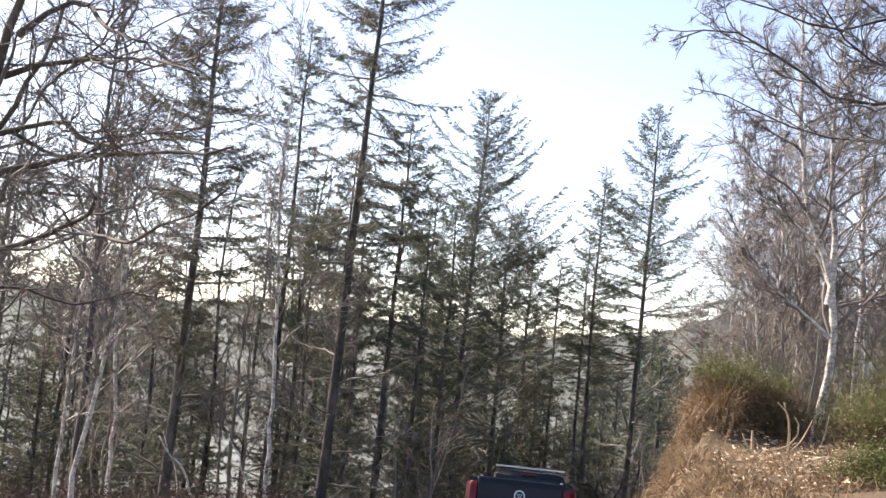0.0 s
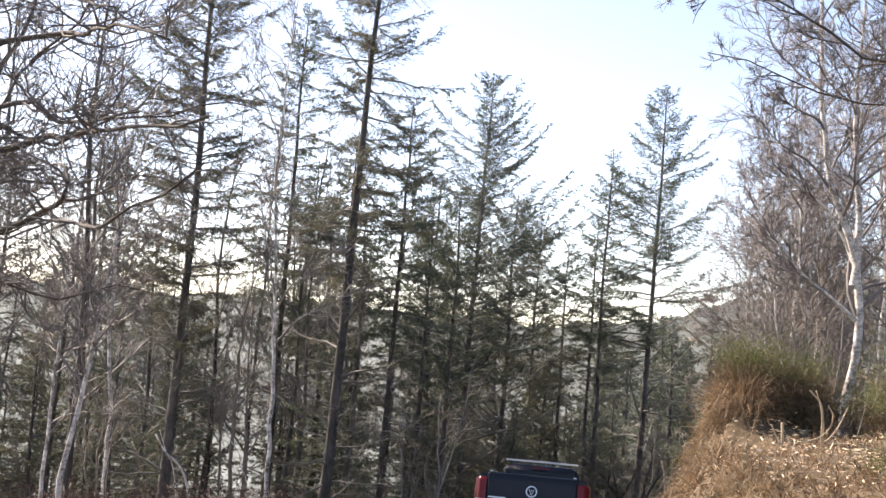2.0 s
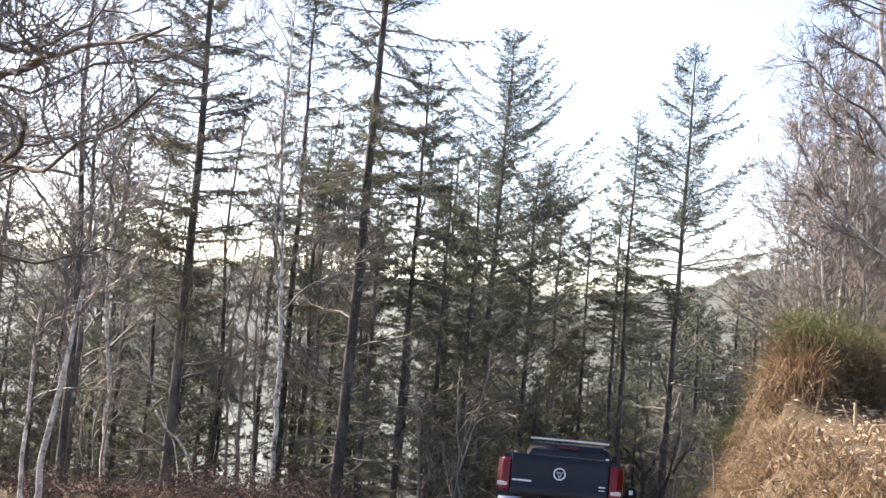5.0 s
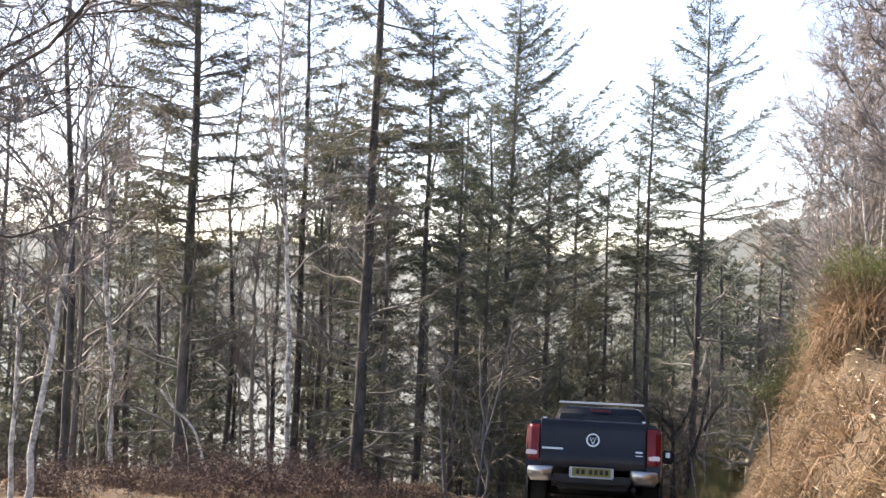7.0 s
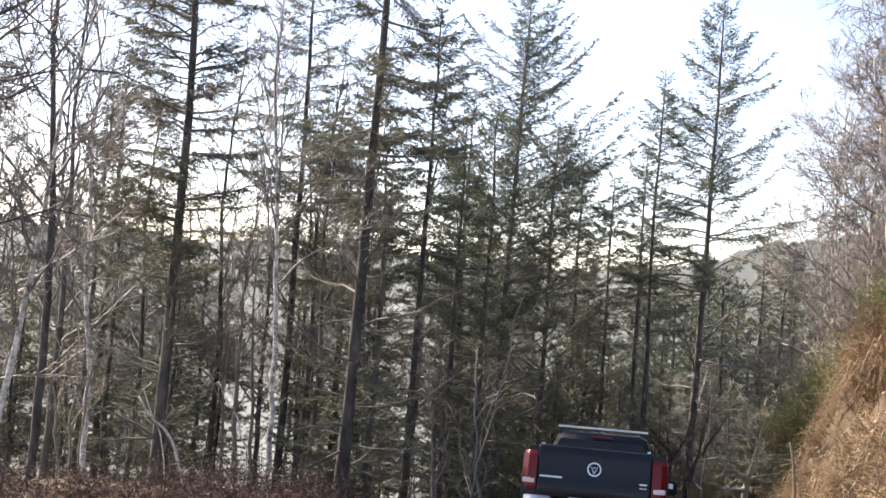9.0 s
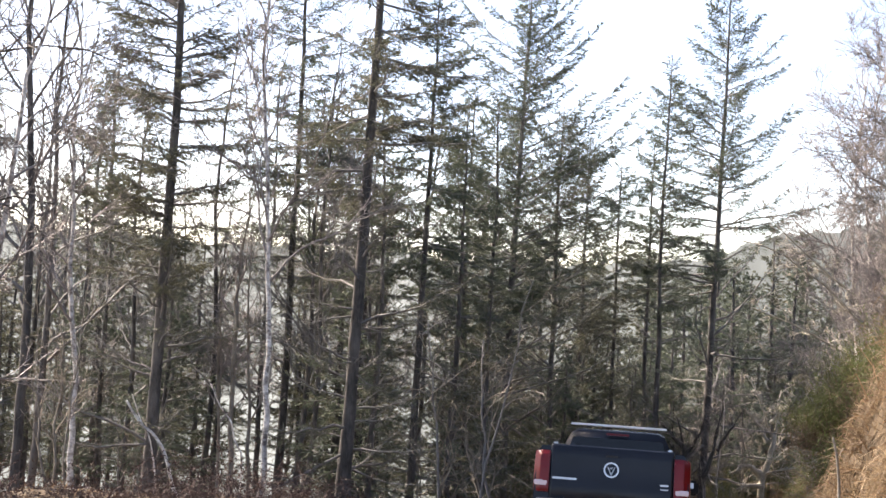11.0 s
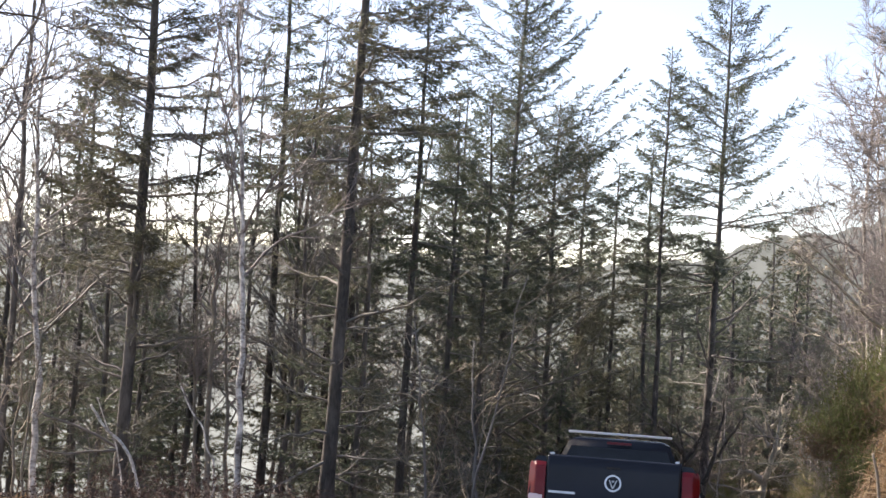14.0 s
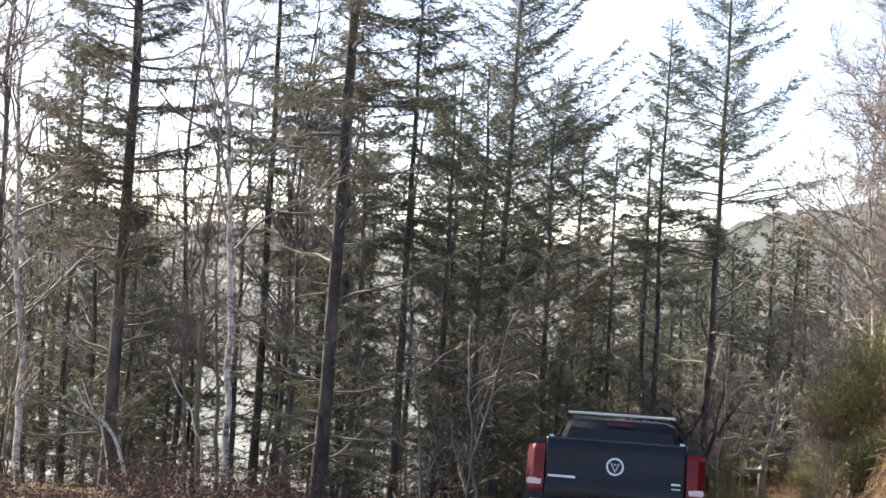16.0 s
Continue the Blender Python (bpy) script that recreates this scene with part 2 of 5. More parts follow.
_ry = np.concatenate([np.arange(-40, 60, 0.5), np.arange(60, 160, 4.0)])
_rw = np.linspace(-1.75, 1.75, 15)
_gy, _gw = np.meshgrid(_ry, _rw, indexing="ij")
_rut = -0.05 * (np.exp(-((np.abs(_gw) - 0.8) / 0.22) ** 2)) + 0.02 * wavy(_gw * 2, _gy, 2.3)
_b = Buf()
_n, _m = _gy.shape
_i, _j = np.meshgrid(np.arange(_n - 1), np.arange(_m - 1), indexing="ij")
_b.add(np.stack([road_x(_gy) + _gw, _gy, road_z(_gy) + 0.12 - 0.09 * np.abs(_gw / 1.75) ** 4 + _rut], -1),
       q=np.stack([_i * _m + _j, (_i + 1) * _m + _j, (_i + 1) * _m + _j + 1, _i * _m + _j + 1], -1).reshape(-1, 4))
road = new("road", _b.mesh("road", GRAVEL))
tagged(road, "grey gravel forest track with two wheel ruts", "track", kind="structure")


# ---- trees ----
def spread(rng, n, s=1.0):
    return rng.normal(0, s, (n, 3))


def conifer(label, spot, h, r, crown, reach, up=20, top_up=55, seed=0, lush=1.0, dead=1.0, mat=None, lean=(0, 0),
            step=0.42, name="conifer_tree", blade=0.092, twig_gap=0.08, width=0.0066, group="", droop=0.25, power=0.6, near=False, low_green=0.6, per=15):
    """A conifer: straight trunk, whorls of branches, side twigs and needles; bare dead twigs below the crown."""
    rng = np.random.default_rng(seed)
    root = new(name)
    trunk, limbs, leaf = Buf(), Buf(), Buf()
    zs = np.linspace(-0.4, h, 16)
    wob = np.cumsum(rng.normal(0, 0.022, (16, 2)), 0)
    wob -= np.linspace(0, 1, 16)[:, None] * wob[-1] + wob[0] * np.linspace(1, 0, 16)[:, None]
    axis = np.c_[wob + np.outer(np.linspace(0, 1, 16) ** 1.2, lean), zs]
    u = np.clip(zs / h, 0, 1)
    rad = r * (1 - u) ** 0.8 + 0.012
    rad[0] *= 1.5
    rad[1] *= 1.12
    tube(trunk, axis, rad, 10)

    def at(z):
        return np.array([np.interp(z, zs, axis[:, 0]), np.interp(z, zs, axis[:, 1]), z])

    z = 0.7
    wood = limbs
    while z < h - 0.12:
        live = z > crown
        f = (h - z) / (h - crown)                      # 0 at the tip, 1 at the crown's base
        for _ in range(rng.integers(3, 6) if live else rng.integers(2, 5)):
            if not live and rng.random() > 0.75 * dead:
                continue
            zz = z + rng.uniform(-0.16, 0.16)
            az = rng.uniform(0, 2 * np.pi)
            if live:
                ln = reach * min(1.0, f ** power + 0.03) * (1 - 0.3 * max(0.0, f - 0.55) / 0.45) * (rng.uniform(0.55, 1.0) if rng.random() < 0.65 else rng.uniform(0.95, 1.2))
                el = radians(top_up + (up - top_up) * min(1, f * 1.3) + rng.normal(0, 7))
                ln = min(ln, 0.8 * (h - zz) / max(0.2, math.sin(el)) + 0.05)          # none overtops the leader
            else:
                ln = reach * rng.uniform(0.3, 0.95)
                el = radians(rng.normal(14, 17))
            m = 7
            s = np.linspace(0, 1, m)
            if near:
                wood = Buf()
            out = np.array([np.cos(az), np.sin(az), 0])
            sag = -droop * ln * s ** 2 * (0.7 + 0.3 * live) + 0.16 * ln * s ** 4
            pts = at(zz) + np.outer(s * ln * np.cos(el), out) + np.outer(s * ln * np.sin(el) + sag, (0, 0, 1))
            pts[1:] += np.cumsum(rng.normal(0, 0.018 * ln, (m - 1, 3)), 0)
            br = max(0.006, min(0.4 * np.interp(zz, zs, rad), 0.011 * ln + 0.004))
            tube(wood, pts, br * (1 - 0.85 * s), 4, False)
            k = max(3, int(ln / (twig_gap if live else twig_gap * 1.7)))
            st = np.repeat(np.linspace(0.14 if live else 0.2, 0.99, k), 2)
            st = np.clip(st + rng.normal(0, 0.02, len(st)), 0.05, 1)
            base = np.stack([np.interp(st, s, pts[:, c]) for c in range(3)], 1)
            fwd = unit(pts[-1] - pts[0])
            lat = unit(np.cross(fwd, (0, 0, 1))) * np.where(np.arange(len(st)) % 2, 1, -1)[:, None]
            tl = ln * 0.24 * (1.05 - st) * rng.uniform(0.5, 1.25, len(st)) + 0.09
            tl = np.minimum(tl, 0.5) * (1.0 if live else 1.15)
            way = unit(0.8 * lat + 0.85 * fwd + spread(rng, len(st), 0.38) + np.array([0, 0, -0.3 if live else -0.1])) * tl[:, None]
            tip = base + way
            cones(wood, base, tip, 0.0042 if live else 0.0036)
            if twig_gap < 0.3 and (not live or tl.max() > 0.4):
                sel = rng.integers(0, len(st), len(st) if live else 2 * len(st))
                b2 = base[sel] + way[sel] * rng.uniform(0.3, 0.9, (len(sel), 1))
                cones(wood, b2, b2 + unit(way[sel] + spread(rng, len(sel), 0.6) * tl[sel][:, None]) * tl[sel][:, None] * 0.5, 0.003)
            if lush > 0 and (live or rng.random() < low_green):
                cnt = len(base) * per
                sel = np.repeat(np.arange(len(base)), per)
                keep = rng.random(cnt) < lush * (1.0 if live else 0.7) * (0.55 + 0.45 * st[sel]) * np.clip(tl[sel] / 0.22, 0.35, 1)
                sel = sel[keep]
                t = rng.uniform(0.12, 1.0, (len(sel), 1))
                bb = base[sel] + way[sel] * t
                d = unit(unit(way[sel]) + spread(rng, len(sel), 0.42) + np.array([0, 0, -0.10]))
                L = blade * rng.uniform(0.6, 1.35, (len(sel), 1))
                sd = unit(np.cross(d, spread(rng, len(sel)))) * width * rng.uniform(0.7, 1.4, (len(sel), 1))
                needles(leaf, bb, d * L, sd)
            if near:
                part("branch", wood.mesh("branch", TWIG), root)
        z += step * (1.0 if live else 1.25) * rng.uniform(0.8, 1.2) * (0.8 + 0.2 * min(1, f * 1.6))
    part("trunk", trunk.mesh("trunk", BARK), root)
    if not near:
        tagged(part("branchwork", limbs.mesh("branchwork", TWIG), root, "thin grey-brown branches and twigs"), kind="stuff")
    if leaf.n:
        tagged(part("foliage", leaf.mesh("foliage", mat or NEEDLE, False), root, "dull green needle sprays"), kind="stuff")
    root.location = spot
    return tagged(root, label, "tree", group)


def bare_tree(label, spot, trunks, r, branches=22, first=0.3, length=0.42, angle=48, wig=0.16, lift=0.10, seed=0, levels=3, kids=(8, 7), twigs=5,
              bark=None, twig=None, name="birch_tree", group="", twig_r=0.0035, side=7, near=False, kink=0.012):
    """A leafless broadleaved tree. trunks: for each stem its points from the foot up."""
    rng = np.random.default_rng(seed)
    root = new(name)
    fine = []
    limbs = Buf()
    box = [limbs]

    def grow(p, d, ln, rad, level):
        n = max(2, int((5 if level == 1 else 2) + ln * 2.2))
        pts, dd = [p], d
        for _ in range(n):
            dd = unit(dd + rng.normal(0, wig, 3) + np.array([0, 0, lift * 0.4]))
            pts.append(pts[-1] + dd * ln / n)
        pts = np.array(pts)
        s = np.linspace(0, 1, n + 1)
        tube(box[0], pts, rad * (1 - 0.8 * s) + 0.002, 5 if level == 1 and near else 3, False)
        if level >= levels:
            fine.append((pts, rad, ln))
            return
        for c in range(max(2, int(kids[min(level - 1, len(kids) - 1)] * rng.uniform(0.7, 1.3) * min(1.25, 0.3 + ln / (1.6 / level))))):
            t = rng.uniform(0.2, 1.0)
            i = min(n - 1, int(t * n))
            q = pts[i] + (pts[i + 1] - pts[i]) * (t * n - i)
            dv = unit(pts[i + 1] - pts[i])
            sd = unit(np.cross(dv, rng.normal(0, 1, 3)))
            a = radians(rng.normal(angle, 12))
            grow(q, unit(dv * np.cos(a) + sd * np.sin(a)), ln * rng.uniform(0.32, 0.62) * (1.15 - 0.55 * t), rad * (1 - 0.75 * t) * 0.52 + 0.0018, level + 1)

    for ti, line in enumerate(trunks):
        line = np.array(line, float)
        cum = np.r_[0, np.cumsum(np.linalg.norm(np.diff(line, axis=0), axis=1))]
        h = cum[-1]
        n = max(10, int(h * 2.5))
        s = np.linspace(0, h, n)
        pts = np.stack([np.interp(s, cum, line[:, c]) for c in range(3)], 1)
        ker = np.ones(3) / 3
        pts[1:-1] = np.stack([np.convolve(pts[:, c], ker, mode="valid") for c in range(3)], 1)
        pts[1:] += np.cumsum(rng.normal(0, kink, (n - 1, 3)) * [1, 1, 0.2 if kink < 0.02 else 1], 0)
        rr = (r if np.isscalar(r) else r[ti])
        rad = rr * (1 - 0.88 * (s / h)) + 0.004
        rad[0] *= 1.35
        tb = Buf()
        tube(tb, pts, rad, side + 2)
        part("trunk", tb.mesh("trunk", bark or BIRCH), root)
        for c in range(branches):
            t = first + (1 - first) * (c + rng.random()) / branches
            i = min(n - 2, int(t * (n - 1)))
            q = pts[i] + (pts[i + 1] - pts[i]) * (t * (n - 1) - i)
            dv = unit(pts[i + 1] - pts[i])
            az = rng.uniform(0, 2 * np.pi)
            sd = np.array([np.cos(az), np.sin(az), 0])
            a = radians(rng.normal(angle, 10))
            if near:
                box[0] = Buf()
            grow(q, unit(dv * np.cos(a) + sd * np.sin(a)), h * length * rng.uniform(0.55, 1.1) * (1.12 - 0.75 * t), rad[i] * 0.45 + 0.003, 1)
            if near:
                part("branch", box[0].mesh("branch", twig or BIRCHTWIG), root)
    tw = Buf()
    if fine:
        P, D, L = [], [], []
        for pts, rad, ln in fine:
            k = max(2, int(twigs * rng.uniform(0.7, 1.4)))
            t = rng.uniform(0.1, 1, k) * (len(pts) - 1)
            i = np.minimum(t.astype(int), len(pts) - 2)
            P.append(pts[i] + (pts[i + 1] - pts[i]) * (t - i)[:, None])
            D.append(unit(pts[i + 1] - pts[i]))
            L.append(np.clip(ln * rng.uniform(0.35, 0.8, k), 0.10, 0.8))
        P, D, L = np.concatenate(P), np.concatenate(D), np.concatenate(L)[:, None]
        w1 = unit(D + spread(rng, len(P), 0.55) + [0, 0, lift])
        m1 = P + w1 * L * 0.55
        w2 = unit(w1 + spread(rng, len(P), 0.3) + [0, 0, lift])
        cones(tw, P, m1 + w1 * L * 0.1, twig_r)
        cones(tw, m1, m1 + w2 * L * 0.55, twig_r * 0.75)
        w3 = unit(w1 + spread(rng, len(P), 0.7))
        cones(tw, P + w1 * L * 0.3, P + w1 * L * 0.3 + w3 * L * 0.45, twig_r * 0.75)
    if not near:
        tagged(part("branchwork", limbs.mesh("branchwork", twig or BIRCHTWIG), root), kind="stuff")
    tagged(part("crown", tw.mesh("crown", twig or BIRCHTWIG), root, "fine leafless twigs"), kind="stuff")
    root.location = spot
    return tagged(root, label, "tree", group)


def foot(x, y, dz=0.0):
    return (x, y, float(land(x, y)) + dz)

CON = "conifers of the near edge"
_z = lambda x, y: float(land(x, y))


def stand(label, x, y, top, **kw):
    """A conifer whose tip reaches the height top."""
    z = _z(x, y)
    crown = kw.pop("crown") - z
    return conifer(label, (x, y, z), top - z, crown=crown, group=CON, near=True, per=36, **kw)


stand("tall larch with a dark bare trunk and sparse wide branches", -2.45, 28.5, 15.2, r=0.124, crown=3.4, reach=2.9, up=-4, top_up=35, seed=1,
      lush=0.42, mat=NEEDLE_OLIVE, lean=(0.44, 0), step=0.36, droop=0.10, name="larch_tree", twig_gap=0.06)
stand("spruce with a dense dark green top above a bare trunk", -1.32, 32, 8.7, r=0.09, crown=2.0, reach=2.2, up=0, top_up=45, seed=2, lush=1.0, lean=(0.1, 0), name="spruce_tree", droop=0.3)
stand("broad spruce with upswept dark green branches", 0.95, 39, 11.4, r=0.122, crown=0.5, reach=5.4, up=18, top_up=42, seed=3, lush=0.85, step=0.38, lean=(0.15, 0), name="spruce_tree", droop=0.06, power=0.75)
stand("slim pale spruce with short thin branches", 5.85, 43, 9.9, r=0.09, crown=1.0, reach=2.0, up=15, top_up=45, seed=4, lush=0.6, name="spruce_tree")
stand("free-standing spruce with an open layered crown", 7.75, 45, 12.9, r=0.135, crown=2.0, reach=4.7, up=10, top_up=44, seed=5, lush=0.75, step=0.42, lean=(0.3, 0), name="spruce_tree", droop=0.12, power=0.78)
stand("thin spruce with a bare lower trunk and grey-green crown", -4.65, 34.4, 11.9, r=0.1, twig_gap=0.065, step=0.34, crown=1.8, reach=2.6, up=0, top_up=40, seed=6, lush=0.55, name="spruce_tree")
stand("tall conifer with a thick dark trunk and sparse crown", -6.2, 28.3, 14.2, r=0.112, crown=1.6, reach=2.9, up=8, top_up=40, seed=7, lush=0.45, mat=NEEDLE_OLIVE, name="larch_tree", step=0.3, droop=0.12, twig_gap=0.055)
stand("slender spruce half hidden between larger trunks", -0.48, 34, 6.3, r=0.08, crown=0.6, reach=2.0, up=5, top_up=45, seed=8, lush=0.8, name="spruce_tree")
stand("olive-green spruce with a browning lower crown", 2.4, 42, 7.9, r=0.11, crown=-0.5, reach=4.8, up=33, top_up=50, seed=9, lush=0.55, mat=NEEDLE_OLIVE, name="spruce_tree", droop=0.05)
stand("spruce with a slim dark trunk in the second row", 4.75, 46, 6.8, r=0.09, crown=1.0, reach=1.8, up=15, top_up=45, seed=10, lush=0.9, name="spruce_tree")
stand("very thin young spruce with few branches", -2.1, 30, 5.2, r=0.065, crown=2.4, reach=0.9, up=5, top_up=45, seed=11, lush=0.6, name="spruce_tree", step=0.5)
stand("thin dark-trunked spruce beside the slim pale one", 5.8, 45.5, 7.6, r=0.085, crown=2.0, reach=1.5, up=10, top_up=45, seed=12, lush=0.8, name="spruce_tree")

stand("dark spruce with a dense low crown", 0.3, 36.5, 7.0, r=0.09, crown=0.4, reach=2.3, up=10, top_up=50, seed=13, lush=0.75, name="spruce_tree", droop=0.15)
stand("dark spruce behind the broad one", -0.4, 41.5, 8.2, r=0.1, crown=0.5, reach=2.4, up=12, top_up=50, seed=14, lush=0.7, name="spruce_tree", droop=0.15)
stand("spruce with drooping olive-green branches", 3.5, 44.5, 7.4, r=0.1, crown=0.0, reach=2.6, up=18, top_up=50, seed=15, lush=0.7, mat=NEEDLE_OLIVE, name="spruce_tree", droop=0.15)
stand("grey-green spruce in the second row", -3.0, 36.0, 8.6, r=0.1, crown=0.8, reach=2.2, up=5, top_up=45, seed=16, lush=0.9, name="spruce_tree", droop=0.2)

# birches
birch_group = "birches of the verge"
_b0 = foot(-3.17, 23.5)
bare_tree("slim white-barked birch, leafless, on the verge", _b0, [[(0, 0, -0.2), (0.0, 0, 0.9), (-0.02, 0, 3.0), (-0.31, 0, 5.4), (-0.45, 0, 7.8), (-0.3, 0.1, 10.8)]],
          0.046, 20, 0.3, 0.26, 38, seed=21, group=birch_group, near=True, kink=0.03, kids=(6, 5), twigs=4)
bare_tree("pale straight birch, leafless", foot(-6.85, 26), [[(0, 0, -0.2), (-0.1, 0, 1.5), (-0.3, 0, 4.8), (-0.5, 0, 7.5), (-0.6, 0, 10)]], 0.055, 20, 0.3, 0.26, 40, seed=22, group=birch_group, near=True, kink=0.03, kids=(6, 5), twigs=4)
bare_tree("leaning birch with several white stems", foot(-5.25, 17.5), [[(0, 0, -0.2), (0.22, 0, 2.0), (0.45, 0.1, 3.6), (0.9, 0.2, 6.5)], [(-0.25, 0.2, -0.2), (-0.35, 0.2, 2.0), (-0.2, 0.3, 4.5)]],
          [0.042, 0.03], 16, 0.3, 0.34, 45, seed=23, group=birch_group, near=True, kink=0.03, kids=(6, 5), twigs=4)
bare_tree("cluster of thin grey birch stems", foot(-4.75, 29), [[(0, 0, -0.2), (-0.1, 0, 2.0), (-0.06, 0, 4.8), (0.1, 0, 7)], [(0.3, 0.1, -0.2), (0.35, 0.1, 2.4), (0.15, 0, 5.6)], [(-0.3, 0.3, -0.2), (-0.5, 0.3, 2.4), (-0.45, 0.3, 5.0)]],
          [0.06, 0.045, 0.04], 12, 0.3, 0.3, 40, seed=24, group=birch_group, near=True, kink=0.03, kids=(6, 5), twigs=4, bark=PALEBARK)
def verge_birch():
    z0 = _z(6.5, 19.6)
    lines = [[(6.74, 19.6, 2.51), (6.72, 19.6, 2.99), (6.63, 19.6, 3.95), (6.34, 19.6, 4.71), (6.1, 19.6, 5.48), (5.93, 19.6, 6.86), (5.86, 19.6, 8.27), (5.77, 19.6, 10.11)],
             [(6.67, 19.6, 3.57), (6.69, 19.6, 4.15), (6.62, 19.6, 4.93), (6.59, 19.6, 6.42), (6.63, 19.6, 7.93), (6.67, 19.6, 9.78)],
             [(6.69, 19.5, 2.99), (6.4, 19.5, 3.3), (5.89, 19.5, 3.68), (5.37, 19.5, 4.21), (4.96, 19.5, 4.57), (4.76, 19.5, 5.33)],
             [(6.68, 19.7, 3.96), (6.28, 19.7, 4.71), (5.75, 19.7, 5.16), (5.19, 19.7, 5.5), (4.89, 19.7, 6.27)]]
    rel = [[(x - 6.5, y - 19.6, z - z0) for x, y, z in line] for line in lines]
    rel[0].insert(0, (0.05, 0, -0.3))
    bare_tree("two-stemmed birch on the bank, leafless", (6.5, 19.6, z0), rel, [0.08, 0.056, 0.03, 0.028], 17, 0.2, 0.33, 42, seed=25, group=birch_group, near=True, kink=0.025, kids=(9, 6), twigs=6)


verge_birch()

# oaks whose limbs reach over the track
bare_tree("gnarled leafless oak with long crooked limbs", foot(-7.6, 17.0), [[(0, 0, -0.3), (0.1, 0, 1.6), (0.2, 0, 3.2), (0.6, 0, 4.6), (1.1, -0.1, 5.6), (1.6, -0.2, 6.4), (2.0, 0, 8.0)],
        [(0.2, 0, 3.2), (0.9, 0, 4.1), (1.5, 0.1, 4.0), (2.0, 0.1, 4.6), (2.6, 0.2, 4.4), (3.1, 0.2, 5.0)],
        [(0.1, 0, 2.2), (0.7, -0.2, 2.9), (1.3, -0.3, 3.3), (1.9, -0.3, 3.2), (2.4, -0.3, 2.6), (2.9, -0.2, 3.1), (3.7, -0.2, 3.0)],
        [(1.1, -0.1, 5.6), (1.9, 0.3, 5.3), (2.5, 0.5, 5.9), (3.3, 0.7, 5.8), (4.1, 0.8, 6.5), (5.0, 1.0, 6.2)]]
       + [[(0.2, 0, 3.4), (0.9, -1.2, 4.6), (1.5, -2.6, 5.0), (2.4, -3.8, 5.7)],
        [(1.1, -0.1, 5.6), (1.5, 0.4, 6.8), (2.4, 0.6, 7.3), (3.2, 0.6, 8.1), (4.2, 0.8, 8.3)],
        [(1.6, -0.2, 6.4), (2.4, -0.6, 6.9), (3.0, -0.8, 7.6), (3.9, -0.9, 7.7)],
        [(0.4, 0, 4.0), (1.1, 0.6, 4.9), (1.8, 0.9, 4.7), (2.6, 1.2, 5.4), (3.6, 1.6, 5.2)]],
    [0.11, 0.02, 0.026, 0.022, 0.02, 0.02, 0.018, 0.02], 10, 0.1, 0.42, 48, wig=0.3, kink=0.05, lift=0.05, seed=31, bark=OAKBARK, twig=OAKTWIG, name="oak_tree", kids=(7, 5), twigs=5, twig_r=0.003, near=True)
def limbed_at(label, x, y, lines, radii, bark, twig, **kw):
    """A crooked oak from points in the world; the first line is its stem."""
    z0 = _z(x, y)
    rel = [[(a - x, b - y, c - z0) for a, b, c in line] for line in lines]
    rel[0].insert(0, (rel[0][0][0], rel[0][0][1], min(-0.3, rel[0][0][2] - 0.2)))
    return bare_tree(label, (x, y, z0), rel, radii, bark=bark, twig=twig, name="oak_tree", near=True, **kw)


limbed_at("old oak with pale lichened limbs beside the track", 10.97, 50.0,
          [[(10.97, 50.0, -4.86), (10.99, 50.0, -4.33), (11.19, 50.0, -3.79), (11.23, 50.0, -3.08), (11.31, 50.0, -2.36), (11.23, 50.0, -1.66), (11.34, 50.0, -1.12)],
           [(11.0, 50.0, -4.37), (10.85, 50.0, -4.11), (10.53, 50.0, -3.91), (10.23, 50.0, -4.02), (9.98, 50.0, -4.3)],
           [(11.16, 50.0, -3.08), (11.02, 50.0, -2.82), (10.78, 50.0, -2.57), (10.51, 50.0, -2.41), (10.23, 50.0, -2.07)],
           [(10.92, 49.8, -4.74), (10.56, 49.8, -4.59), (10.13, 49.8, -4.74), (9.78, 49.8, -4.81)],
           [(11.26, 50.0, -2.37), (11.64, 50.0, -1.99), (11.89, 50.0, -1.44)],
           [(11.29, 50.2, -2.74), (10.99, 50.2, -2.05), (10.78, 50.2, -1.35), (10.31, 50.2, -0.84)]],
          [0.16, 0.14, 0.08, 0.09, 0.06, 0.06], LITLICHEN, LITLICHEN, branches=9, first=0.3, length=0.36, angle=48, wig=0.26, kink=0.04, seed=33, kids=(6, 5), twigs=5, twig_r=0.008)
